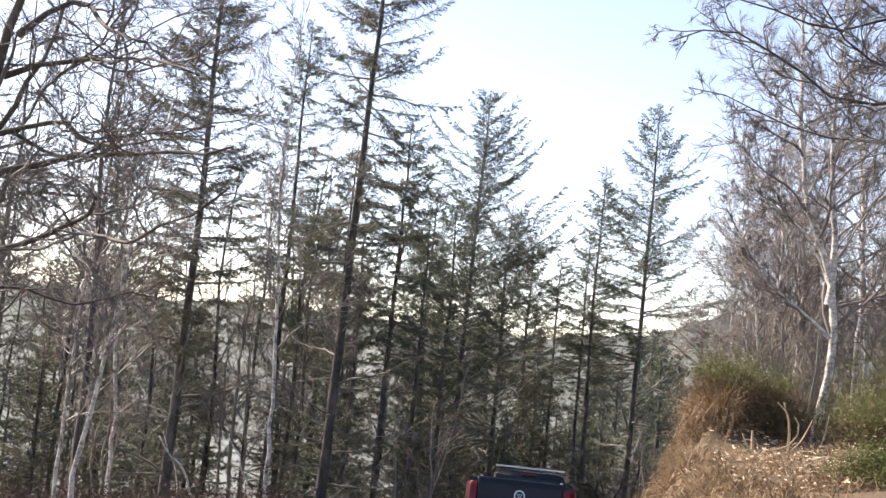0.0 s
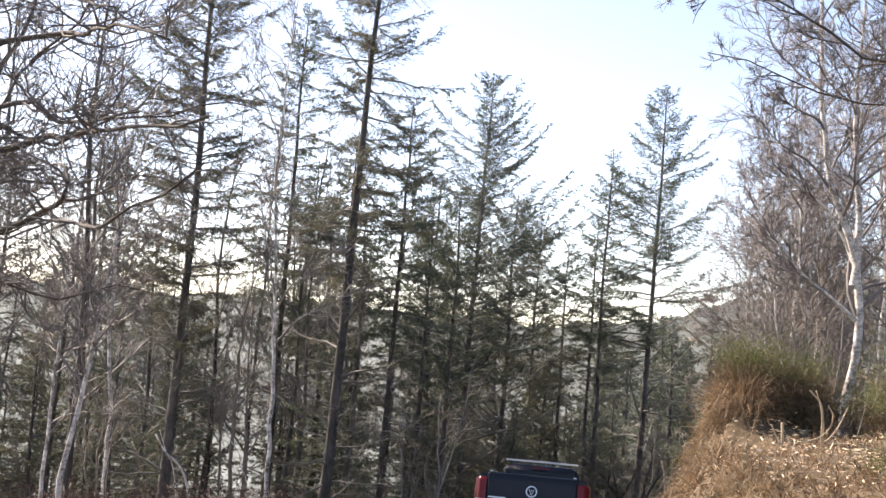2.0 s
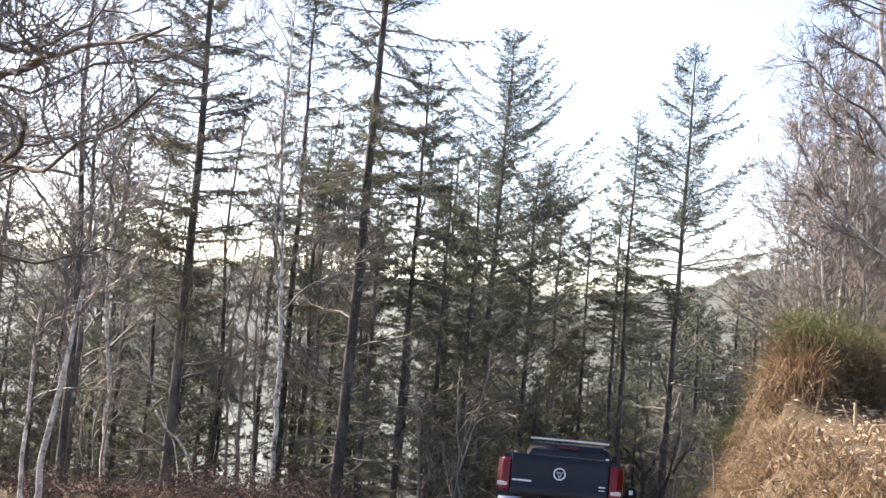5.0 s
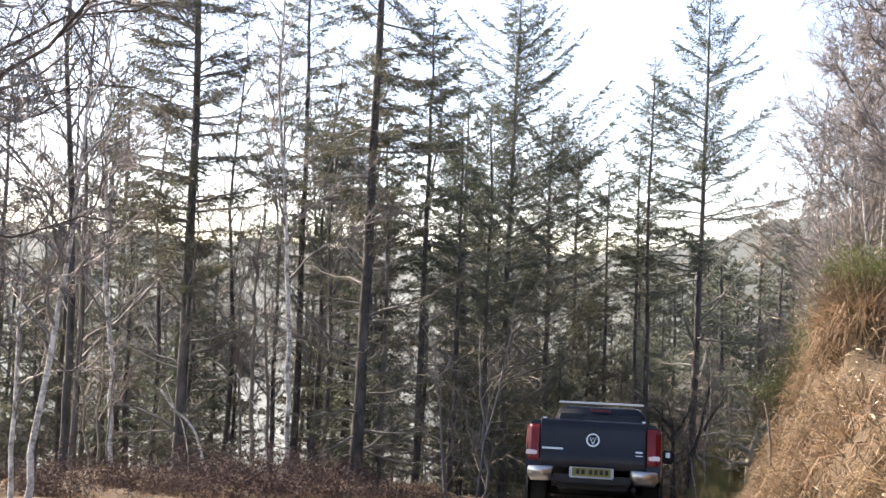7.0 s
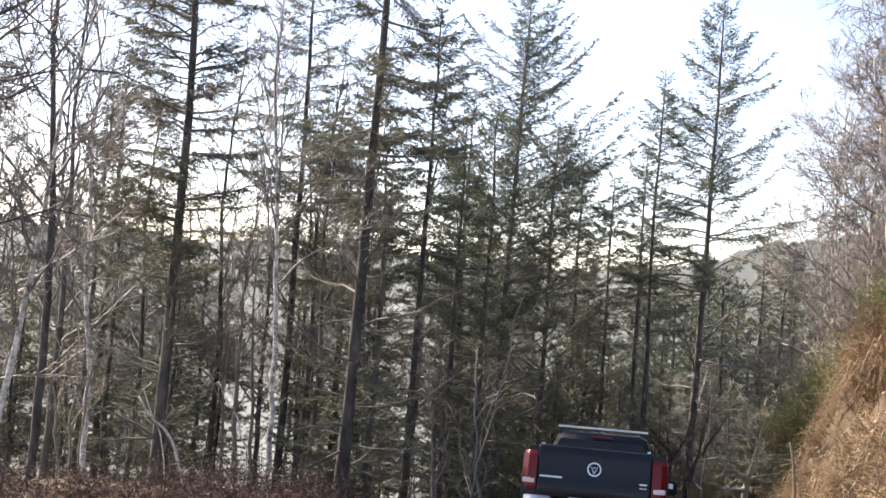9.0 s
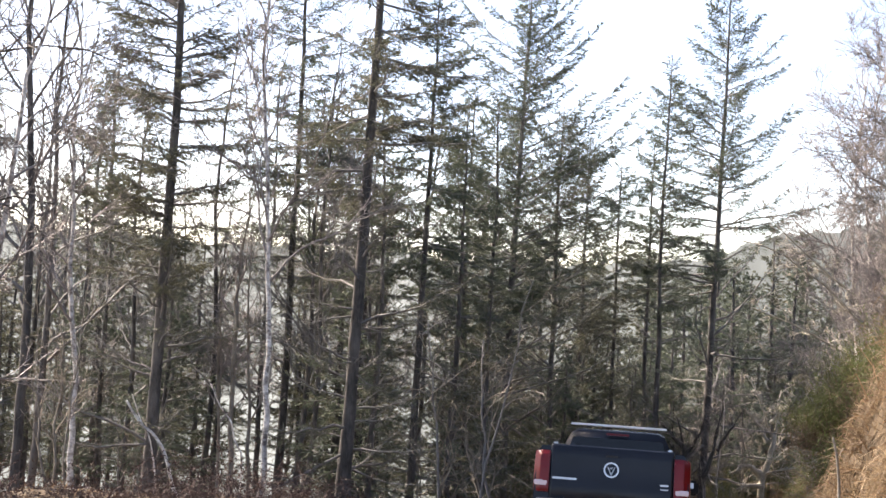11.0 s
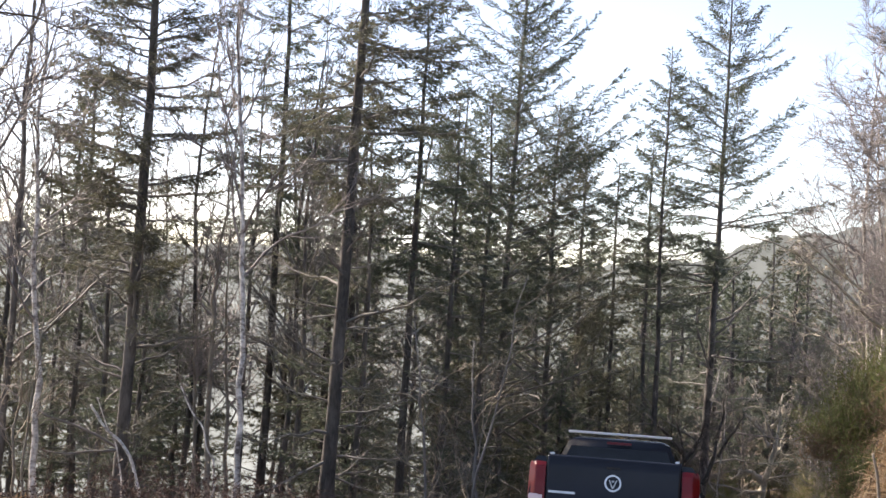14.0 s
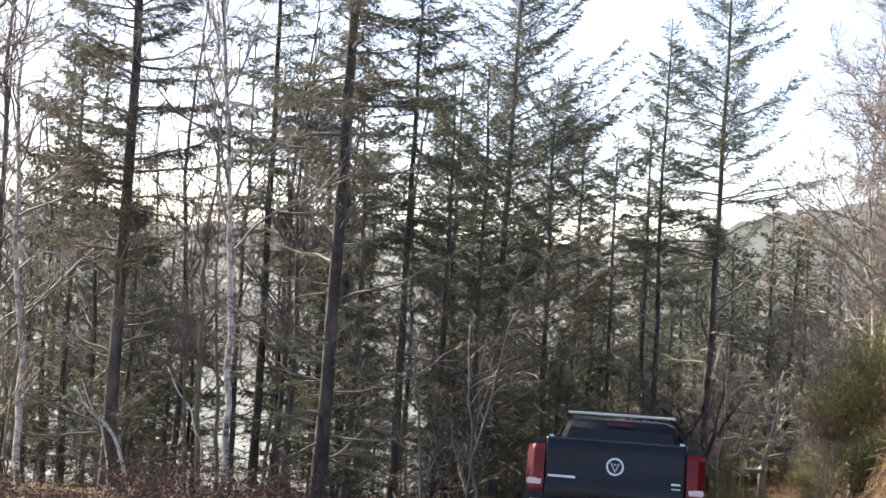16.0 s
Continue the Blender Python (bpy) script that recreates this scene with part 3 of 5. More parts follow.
limbed_at("low crooked oak with dark limbs beside the track", 6.89, 43.5,
          [[(6.89, 43.5, -4.0), (6.89, 43.5, -3.55), (6.9, 43.5, -3.1), (6.86, 43.5, -2.5), (6.73, 43.5, -2.2), (6.6, 43.5, -1.91)],
           [(6.88, 43.5, -2.95), (7.16, 43.5, -2.55), (7.37, 43.5, -2.17), (7.5, 43.5, -1.71)],
           [(6.87, 43.6, -2.81), (6.57, 43.6, -2.38), (6.33, 43.6, -2.13), (6.09, 43.6, -1.88)],
           [(7.45, 43.2, -3.61), (7.73, 43.2, -3.3), (7.87, 43.2, -2.77), (7.89, 43.2, -2.1), (7.95, 43.2, -1.5), (7.96, 43.2, -0.9)],
           [(6.87, 43.4, -3.23), (6.49, 43.4, -3.03), (6.25, 43.4, -2.67)],
           [(7.87, 43.2, -2.7), (8.06, 43.2, -2.24), (8.34, 43.2, -1.92), (8.43, 43.2, -1.39)]],
          [0.13, 0.07, 0.07, 0.075, 0.06, 0.05], OAKBARK, OAKTWIG, branches=9, first=0.3, length=0.36, angle=48, wig=0.28, kink=0.04, seed=34, kids=(6, 5), twigs=4, twig_r=0.006)



def limbed(label, x, y, stem, limbs, radii, **kw):
    """An oak whose stem and limbs are given by heights above the track's level."""
    z0 = _z(x, y)
    lines = [[(a, b, c - z0) for a, b, c in line] for line in [[(0, 0, z0 - 0.3)] + stem] + limbs]
    return bare_tree(label, (x, y, z0), lines, radii, bark=OAKBARK if x < 8 else LITLICHEN, twig=OAKTWIG if x < 8 else LITLICHEN, name="oak_tree", near=True, **kw)


limbed("old leafless oak with black crooked limbs beside the track", -6.3, 13.8,
       [(0.3, -0.1, 1.6), (0.7, -0.3, 3.2), (0.9, -0.5, 4.4), (1.2, -0.7, 6.0), (1.5, -0.6, 7.6)],
       [[(0.8, -0.4, 3.6), (1.2, -0.6, 3.8), (1.6, -0.4, 3.85), (1.75, -0.3, 4.05), (2.78, -2.22, 3.81), (3.94, -4.08, 3.54), (4.43, -4.66, 3.43), (4.72, -4.88, 3.52)],
        [(0.6, -0.3, 2.6), (1.15, -0.5, 2.84), (1.65, -0.4, 3.0), (1.9, -0.3, 3.18), (2.66, -1.98, 3.18), (2.41, -1.39, 3.43), (1.85, -0.3, 3.61)],
        [(1.9, -0.3, 3.18), (2.54, -1.55, 2.98), (3.2, -2.82, 2.84), (3.98, -4.19, 2.75), (4.38, -4.49, 2.9), (4.8, -4.82, 3.19)]]
       + [[(1.0, -0.6, 4.8), (1.4, -0.7, 5.01), (1.9, -0.5, 5.07), (2.9, -2.3, 4.68), (3.62, -3.77, 4.32), (4.21, -4.39, 4.07)],
        [(1.1, -0.6, 5.3), (1.4, -0.7, 5.55), (1.6, -0.6, 5.68), (1.7, -0.4, 5.8), (2.03, -0.84, 5.49), (2.41, -1.3, 5.04), (3.41, -3.46, 4.38)],
        [(0.9, -0.5, 4.1), (1.3, -0.6, 4.2), (1.65, -0.5, 4.36), (2.9, -2.47, 3.99), (4.03, -4.16, 3.79)],
        [(1.2, -0.7, 5.8), (1.6, -0.7, 6.1), (1.9, -0.5, 6.25), (3.13, -3.12, 5.67)]],
       [0.13, 0.04, 0.034, 0.025, 0.03, 0.034, 0.028, 0.03], branches=8, first=0.18, length=0.34, angle=46, wig=0.24, kink=0.03, lift=0.12, seed=35, kids=(6, 5), twigs=3, twig_r=0.0023)
limbed("leafless oak on the bank with limbs over the track", 6.9, 12.0,
       [(-0.1, 0, 3.0), (0.1, 0, 5.0), (-0.2, 0, 7.5)],
       [[(0.0, 0.0, 5.2), (-1.77, 0.3, 5.5), (-1.96, 0.42, 5.28), (-2.41, 0.54, 5.14), (-2.82, 0.66, 5.29), (-3.19, 0.78, 5.61), (-3.5, 0.9, 5.94), (-4.15, 1.02, 6.18), (-4.6, 1.14, 5.97)],
        [(0.0, 0.0, 5.32), (-1.78, 0.3, 5.62), (-2.02, 0.35, 5.74), (-2.44, 0.4, 5.78), (-2.62, 0.45, 5.97), (-2.82, 0.5, 6.42), (-3.02, 0.55, 6.81)]]
       + [[(0.0, 0.0, 4.64), (-1.61, 0.6, 4.94), (-1.8, 0.75, 4.87), (-2.14, 0.9, 5.01), (-2.74, 1.05, 4.98), (-3.1, 1.2, 5.25), (-3.62, 1.35, 5.57), (-4.06, 1.5, 5.57)],
        [(0.0, 0.0, 6.06), (-1.78, 0.4, 6.36), (-2.04, 0.5, 6.17), (-2.46, 0.6, 6.29), (-2.92, 0.7, 6.07), (-3.3, 0.8, 6.33), (-3.81, 0.9, 6.58), (-4.18, 1.0, 6.51)]],
       [0.15, 0.026, 0.024, 0.015, 0.02], branches=13, first=0.2, length=0.30, angle=44, wig=0.24, kink=0.03, lift=0.14, seed=32, kids=(8, 6), twigs=5, twig_r=0.0032)
limbed("leafless oak with pale crooked limbs leaning out of the bank", 9.0, 28.9,
       [(0.1, 0, 1.0), (0.3, 0.1, 2.6), (0.2, 0.1, 5.0)],
       [[(0.0, 0.0, 0.93), (-1.16, 0.0, 1.43), (-1.83, 0.0, 1.79), (-2.41, 0.0, 2.42), (-2.87, 0.0, 2.68), (-3.55, 0.0, 3.09), (-4.09, 0.0, 3.18)],
        [(0.0, 0.0, 0.18), (-0.97, -0.2, 0.68), (-1.42, -0.2, 0.92), (-2.2, -0.2, 1.27), (-2.65, -0.2, 1.46), (-3.21, -0.2, 1.71), (-3.6, -0.2, 1.85)],
        [(0.0, 0.0, 1.35), (-0.87, 0.2, 1.85), (-1.33, 0.2, 2.15), (-2.02, 0.2, 2.55), (-2.48, 0.2, 2.93), (-2.89, 0.2, 3.25), (-3.32, 0.2, 3.89)]],
       [0.12, 0.042, 0.036, 0.036], branches=9, first=0.25, length=0.24, angle=50, wig=0.28, kink=0.04, lift=0.05, seed=36, kids=(6, 5), twigs=4, twig_r=0.0035)

# ---- woods behind ----
_rng = np.random.default_rng(77)
WOOD = "conifers of the wood behind"
BRUSH = "leafless brush under the trees"
protos = []
for _s, (_h, _cr, _re, _lu, _mat, _lab) in enumerate([
        (11.0, 1.6, 2.3, 0.95, NEEDLE, "dark spruce standing in the wood"),
        (12.5, 2.0, 2.2, 0.85, NEEDLE, "tall narrow spruce standing in the wood"),
        (10.0, 1.2, 2.5, 0.85, NEEDLE_OLIVE, "olive-green conifer standing in the wood"),
        (12.0, 2.2, 2.5, 0.6, NEEDLE_OLIVE, "sparse larch standing in the wood")]):
    protos.append(conifer(_lab, (0, 0, 0), _h, 0.1, _cr, _re, up=8, top_up=45, seed=100 + _s, lush=_lu, mat=_mat, step=0.44, name="conifer_tree",
                          blade=0.115, width=0.0105, twig_gap=0.13, per=30, group=WOOD, low_green=0.9))
young = [conifer(_lab, (0, 0, 0), _h, 0.06, 0.3, _re, up=8, top_up=45, seed=120 + _s, lush=0.9, mat=_mat, step=0.34, name="young_conifer", blade=0.11, width=0.0105,
                 twig_gap=0.12, per=20, group="young conifers under the trees") for _s, (_h, _re, _mat, _lab) in enumerate([
                     (5.2, 1.9, NEEDLE, "young spruce in the shade of the wood"), (6.0, 1.8, NEEDLE_OLIVE, "young olive-green spruce in the shade of the wood")])]
brush = []
for _s, (_h, _lab) in enumerate([(4.2, "thicket of thin leafless brown saplings"), (5.6, "leafless sapling with fine reddish twigs"), (3.2, "low tangle of leafless brown stems")]):
    _st = [[(0.25 * math.cos(a), 0.25 * math.sin(a), -0.2), (0.45 * math.cos(a), 0.45 * math.sin(a), _h * 0.5), (0.75 * math.cos(a + .4), 0.75 * math.sin(a + .4), _h * (0.8 + 0.06 * a))] for a in (0.3, 2.2, 4.4)]
    brush.append(bare_tree(_lab, (0, 0, 0), _st, [0.035, 0.03, 0.025], 10, 0.2, 0.36, 44, seed=140 + _s, kids=(4, 3), twigs=4, bark=(TWIG, PALEBARK, TWIG)[_s], kink=0.055, name="sapling", twig=BRUSHTWIG, group=BRUSH, side=3))
bg_birch = bare_tree("tall leafless birch with purple-brown twigs", (0, 0, 0), [[(0, 0, -0.2), (0.1, 0, 3), (-0.1, 0, 6), (0.15, 0, 9)]], 0.06, 18, 0.22, 0.34, 40, seed=150, kids=(5, 4), twigs=5, name="birch_tree", bark=BARK, twig=TWIG, group="birches behind the bank")

bank_birch = bare_tree("birch on the bank with a haze of purple-brown twigs", (8.0, 31.0, _z(8.0, 31.0)), [[(0, 0, -0.2), (0.15, 0, 2.5), (-0.1, 0, 5.5), (0.2, 0, 8.6)], [(0.2, 0.1, -0.2), (0.7, 0.2, 2.4), (1.1, 0.2, 5.0)]], [0.06, 0.045], 15, 0.3, 0.4, 42, seed=151, kids=(7, 5), twigs=6, twig_r=0.0046, name="birch_tree", group="birches behind the bank", kink=0.03)

far_protos = [conifer("green conifer of the far hillside, also added unseen behind the camera", (0, 0, 0), h, 0.14, cr, re, up=8, top_up=45, seed=160 + n, lush=0.9, mat=mt, step=0.55, name="hillside_conifer",
                      blade=0.16, width=0.021, twig_gap=0.3, per=24, group="conifers on the hillside") for n, (h, cr, re, mt) in enumerate([(9.5, 1.0, 2.0, NEEDLE), (11, 1.6, 2.1, NEEDLE_OLIVE), (8, 0.6, 2.2, NEEDLE)])]
far_bare = [bare_tree("leafless brown tree on the far hillside", (0, 0, 0), [[(0, 0, -0.2), (0.2, 0, 2), (-0.2, 0, 4.5), (0.1, 0, 7)]], 0.1, 14, 0.15, 0.42, 46, seed=170 + n, kids=(6, 5), twigs=5, levels=2, twig_r=0.012, twig=BRUSHTWIG,
                      bark=PALEBARK, name="hillside_tree", group="leafless trees on the hillside", kink=0.03) for n in range(2)]


def scatter(proto_list, spots, lo=0.8, hi=1.15):
    for n, (x, y) in enumerate(spots):
        p = proto_list[n % len(proto_list)]
        s = _rng.uniform(lo, hi)
        m = pose(x, y, _z(x, y) - 0.05, _rng.normal(0, 1.2), _rng.normal(0, 1.2), _rng.uniform(0, 360))
        c = copy_thing(p, m)
        c.scale = (s, s, s)


def jittered(x0, x1, y0, y1, gap, keep=1.0, clear=2.0, open_side=False):
    out = []
    for gx in np.arange(x0, x1, gap):
        for gy in np.arange(y0, y1, gap):
            x, y = gx + _rng.uniform(-.42, .42) * gap, gy + _rng.uniform(-.42, .42) * gap
            valley = x < -0.31 * (y - 8) and y < 48 and _rng.random() < 0.4       # the slope falls away, few trees
            if valley:
                continue
            glade = 32 < y < 50 and abs(x - 0.267 * (y - 8)) < 1.1          # open strip before the old oak
            glade = glade or (29 < y < 50 and abs(x + 0.196 * (y - 4.2)) < 0.8)     # gap behind the white birch
            if _rng.random() < keep and abs(x - road_x(y)) > clear and not glade and not (open_side and x > 0.185 * (y - 7)):
                out.append((x, y))
    _rng.shuffle(out)
    return out


scatter([protos[3], protos[1], protos[3], protos[2]], jittered(-24, -3.0, 38, 56, 3.8, 0.72), 0.85, 1.25)
scatter(protos, jittered(-1, 8.5, 44.5, 56, 2.7, 0.85, 1.6, True), 0.75, 1.0)
scatter(protos, jittered(-20, -7.5, 30, 40, 3.8, 0.28), 0.75, 1.05)
scatter([bg_birch], [(-7.6, 31), (-3.6, 31.5), (-5.6, 36.5), (-8.6, 28.5), (-10.5, 33), (-9.4, 24.5), (-6.4, 33.5), (-4.3, 34.2), (-2.6, 34.5), (-8.2, 36), (-7.2, 24.2)], 1.0, 1.35)
scatter([bg_birch], [(-3.2, 38), (-4.9, 39.5), (-8.9, 40), (-10.6, 37.5), (-12.4, 40.2), (-1.8, 41), (-0.3, 38.6), (-14.5, 39), (-5.8, 42), (-3.7, 43), (-9.8, 43)], 1.1, 1.5)
scatter(protos, jittered(1, 11, 56, 66, 3.4, 0.8, 1.6, True), 0.6, 0.85)
scatter(far_protos + far_bare[:1], jittered(9.5, 30, 58, 84, 3.1, 0.95, 2.6), 0.9, 1.35)
scatter(far_protos, jittered(16, 44, 84, 108, 5.2, 0.9, 3.2), 1.1, 1.6)
scatter(far_bare, jittered(7.5, 22, 47, 66, 2.8, 0.6, 2.2), 0.45, 0.75)
scatter(brush, jittered(-15, 1.5, 25, 44, 3.9, 0.4), 0.6, 1.0)
scatter(young, jittered(-17, 0.5, 31, 46, 2.9, 0.62), 0.7, 1.15)
scatter(young, jittered(0.5, 8.8, 40, 58, 2.4, 0.85, 1.6, True), 0.7, 1.15)
scatter(young, jittered(-3, 12, 58, 76, 2.6, 0.85, 1.6, True), 1.0, 1.5)
scatter(brush, jittered(2, 8.5, 36, 48, 2.6, 0.5, 2.4), 0.45, 0.8)
scatter(brush, jittered(8.5, 15, 40, 56, 2.6, 0.5, 2.6), 0.45, 0.7)
scatter(young, [(11.6, 56), (13.2, 57.5), (12.6, 60.5), (14.6, 60), (10.4, 58), (15.6, 63.5), (13.9, 54.5), (16.4, 58.5), (9.2, 55)], 0.7, 1.1)
scatter(brush, jittered(7.0, 15, 19, 36, 3.0, 0.7, 3.2), 0.7, 1.0)
scatter([bank_birch], [(6.7, 24.4), (8.0, 43.5), (12.8, 48.0), (13.6, 52.0)], 0.45, 0.62)
scatter([bank_birch], [(7.5, 27.4), (9.6, 35.0), (8.3, 30.5), (8.3, 26.0), (11.2, 41.0), (11.4, 37.6), (12.4, 44.0)], 0.85, 1.08)
scatter([bank_birch], [(7.4, 24.5), (8.3, 22.4), (8.2, 27.2), (9.0, 29.6), (9.6, 25.6), (10.2, 32.0), (9.4, 20.4), (11.6, 29.5), (12.2, 36.5)], 0.8, 1.12)
# unseen conifers added behind and beside the camera to hold off skylight
scatter(far_protos, jittered(-26, -8, -28, -4, 8.0, 0.9, 3.5), 1.2, 1.6)
scatter(far_protos, jittered(9, 28, -28, -4, 8.0, 0.9, 3.5), 1.2, 1.6)
scatter(far_protos, jittered(-10, 10, -46, -28, 7.0, 0.9, 2.5), 1.2, 1.6)
for _p in protos + young + brush + [bg_birch] + far_protos + far_bare:
    _x, _y = (_rng.uniform(-16, -4), _rng.uniform(46, 60)) if _p in protos + young else (_rng.uniform(25, 40), _rng.uniform(75, 95)) if _p in far_protos + far_bare else (_rng.uniform(-12, -6), _rng.uniform(30, 38))
    _p.location = (_x, _y, _z(_x, _y) - 0.05)

# ridge across the valley; its distance haze is painted as a glow
HAZE = bpy.data.materials.new("ridge_haze_glow")
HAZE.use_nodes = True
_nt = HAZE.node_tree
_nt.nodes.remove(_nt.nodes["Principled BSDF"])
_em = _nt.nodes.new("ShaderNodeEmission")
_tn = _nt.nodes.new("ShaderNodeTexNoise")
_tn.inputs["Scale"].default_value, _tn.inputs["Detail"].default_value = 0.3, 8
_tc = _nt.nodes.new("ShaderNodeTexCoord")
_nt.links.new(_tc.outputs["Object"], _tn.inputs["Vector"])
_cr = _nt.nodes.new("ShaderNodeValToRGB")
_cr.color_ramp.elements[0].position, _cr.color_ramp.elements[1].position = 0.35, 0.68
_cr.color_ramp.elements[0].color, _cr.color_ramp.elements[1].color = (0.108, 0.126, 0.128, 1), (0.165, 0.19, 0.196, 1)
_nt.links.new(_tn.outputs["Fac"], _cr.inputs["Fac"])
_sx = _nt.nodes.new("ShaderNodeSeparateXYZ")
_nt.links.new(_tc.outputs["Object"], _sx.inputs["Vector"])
_mr = _nt.nodes.new("ShaderNodeMapRange")                # painted haze glows brighter over the valley
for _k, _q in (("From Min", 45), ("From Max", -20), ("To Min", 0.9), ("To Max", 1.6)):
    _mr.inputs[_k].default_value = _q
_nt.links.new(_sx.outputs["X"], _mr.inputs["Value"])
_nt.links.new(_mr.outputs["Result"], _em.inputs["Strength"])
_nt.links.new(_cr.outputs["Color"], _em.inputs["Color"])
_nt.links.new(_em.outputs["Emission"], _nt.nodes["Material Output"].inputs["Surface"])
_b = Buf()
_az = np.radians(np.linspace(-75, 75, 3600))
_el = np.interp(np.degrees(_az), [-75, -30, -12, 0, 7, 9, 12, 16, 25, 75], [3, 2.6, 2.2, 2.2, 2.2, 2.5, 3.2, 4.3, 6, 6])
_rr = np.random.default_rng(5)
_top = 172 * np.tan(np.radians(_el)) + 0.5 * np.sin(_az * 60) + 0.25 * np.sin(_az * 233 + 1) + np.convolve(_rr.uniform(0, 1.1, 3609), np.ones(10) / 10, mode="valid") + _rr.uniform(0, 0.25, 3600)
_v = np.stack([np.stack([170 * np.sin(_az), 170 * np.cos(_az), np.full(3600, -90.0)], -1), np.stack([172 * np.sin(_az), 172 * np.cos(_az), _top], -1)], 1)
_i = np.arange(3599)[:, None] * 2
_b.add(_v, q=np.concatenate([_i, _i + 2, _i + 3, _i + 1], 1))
tagged(new("backdrop", _b.mesh("backdrop", HAZE, False)), "wooded ridge across the valley, paled by painted haze", "ridge", kind="structure")

# ---- undergrowth ----
def strips(buf, base, way, droop, width, rng):
    """Many bent grass blades: two joints each, the upper half hanging by droop."""
    n = len(base)
    L = np.linalg.norm(way, axis=1, keepdims=True)
    mid = base + 0.5 * way
    tip = mid + unit(way + np.array([0, 0, -1.0]) * droop * L) * L * 0.55
    side = unit(np.cross(way, spread(rng, n))) * width
    v = np.stack([base - side, base + side, mid + 0.8 * side, mid - 0.8 * side, tip], 1)
    b = np.arange(n)[:, None] * 5
    buf.add(v, b + np.array([[3, 2, 4]]), b + np.array([[0, 1, 2, 3]]))


def downhill(x, y):
    e = 0.15
    return unit(np.stack([land(x - e, y) - land(x + e, y), land(x, y - e) - land(x, y + e), np.zeros_like(x)], -1) + 1e-6)


def grass(name, label, mat, clumps, per, spread_r, lo, hi, hang, width, seed, up=0.5, droop=1.0, mess=0.5):
    """Tussocks round the clump centres; hang: how far blades lean downhill."""
    rng = np.random.default_rng(seed)
    c = np.repeat(np.asarray(clumps, float), per, 0)
    cx, cy = c[:, 0] + rng.normal(0, spread_r, len(c)), c[:, 1] + rng.normal(0, spread_r, len(c))
    base = np.stack([cx, cy, land(cx, cy) - 0.03], -1)
    way = unit(downhill(cx, cy) * hang * 1.0 + np.repeat(spread(rng, len(clumps), 0.6), per, 0) + spread(rng, len(c), mess) + np.array([0, 0, up])) * rng.uniform(lo, hi, (len(c), 1))
    b = Buf()
    strips(b, base, way, droop * rng.uniform(0.2, 1.6, (len(base), 1)), width * rng.uniform(0.6, 1.4, (len(base), 1)), rng)
    ob = new(name, b.mesh(name, mat, False))
    return tagged(ob, label, "dry grass", kind="stuff")


_rng = np.random.default_rng(8)


def along_bank(n, y0, y1, d0, d1):
    y = _rng.uniform(y0, y1, n)
    return np.stack([road_x(y) + _rng.uniform(d0, d1, n), y], -1)


def patchy(pts, cut=0.0, s=1.7):
    """Keeps the points that lie in the thicker patches."""
    pts = pts[wavy(pts[:, 0] + 3, pts[:, 1], s) > cut]
    for hx, hy, hr, _ in HOLLOWS:
        pts = pts[np.hypot(pts[:, 0] - hx, pts[:, 1] - hy) > hr * 1.5]
    return pts


grass("dry_grass", "long straw-coloured dead grass hanging down the bank", STRAW, patchy(np.concatenate([along_bank(900, 8, 19.5, 1.35, 2.9), along_bank(260, 19.5, 36, 1.8, 4.4)]), -0.2, 2.4), 40, 0.08, 0.14, 0.42, 0.4, 0.0042, 51, 0.5, 2.4, 0.75)
grass("dead_bracken", "brown dead bracken and stalks on the bank", BRACKEN, patchy(np.concatenate([along_bank(720, 8, 20, 1.35, 2.9), along_bank(170, 8, 20, 2.9, 4.6), along_bank(520, 20, 38, 1.5, 5.5)]), -0.25, 3.1), 30, 0.14, 0.12, 0.4, 0.2, 0.0052, 52, 0.6, 1.8, 0.8)
grass("curled_bracken", "orange-brown curled bracken fronds in hanging mats", BRACKEN, patchy(np.concatenate([along_bank(400, 8, 19.5, 1.5, 2.8), along_bank(120, 19.5, 36, 1.8, 4.4)]), 0.1, 1.9), 18, 0.13, 0.2, 0.42, 0.3, 0.0075, 57, 0.5, 2.8, 0.9)
_hx, _hy = _rng.normal(3.96, 0.17, 150), _rng.normal(15.95, 0.28, 150)
_mat = patchy(np.stack([_hx, _hy], -1), -0.3, 3.7)
grass("bracken_mat", "thick rusty bracken hanging in front of the gorse", BRACKEN, _mat, 30, 0.07, 0.3, 0.8, 0.0, 0.0058, 58, 1.1, 1.8, 0.75)
grass("bracken_stalks", "pale broken bracken stalks sticking out of the mat", STRAW, _mat[:70], 10, 0.14, 0.25, 0.8, 0.0, 0.0042, 59, 0.9, 0.8, 0.7)
grass("hillside_bracken", "rusty dead bracken on the slope below the oaks", BRACKEN, np.stack([_rng.uniform(6.5, 17, 620), _rng.uniform(37, 58, 620)], -1), 26, 0.3, 0.25, 0.6, 0.2, 0.009, 56, 0.7, 1.2)
grass("ledge_litter_grass", "trampled dry grass and stalks on the cleared ledge", STRAW, along_bank(300, 9, 18, 2.8, 8.0), 22, 0.22, 0.08, 0.26, 0.2, 0.0036, 53, 0.22, 1.0)
_vx = np.stack([_rng.uniform(-9, 0.2, 420), _rng.uniform(15, 27, 420)], -1)
_vx = _vx[_vx[:, 0] < road_x(_vx[:, 1]) - 1.8]
grass("verge_grass", "dull brown dead grass and bracken on the verge", BRACKEN, _vx, 12, 0.25, 0.10, 0.3, 0.2, 0.005, 54, 0.8, 0.9)
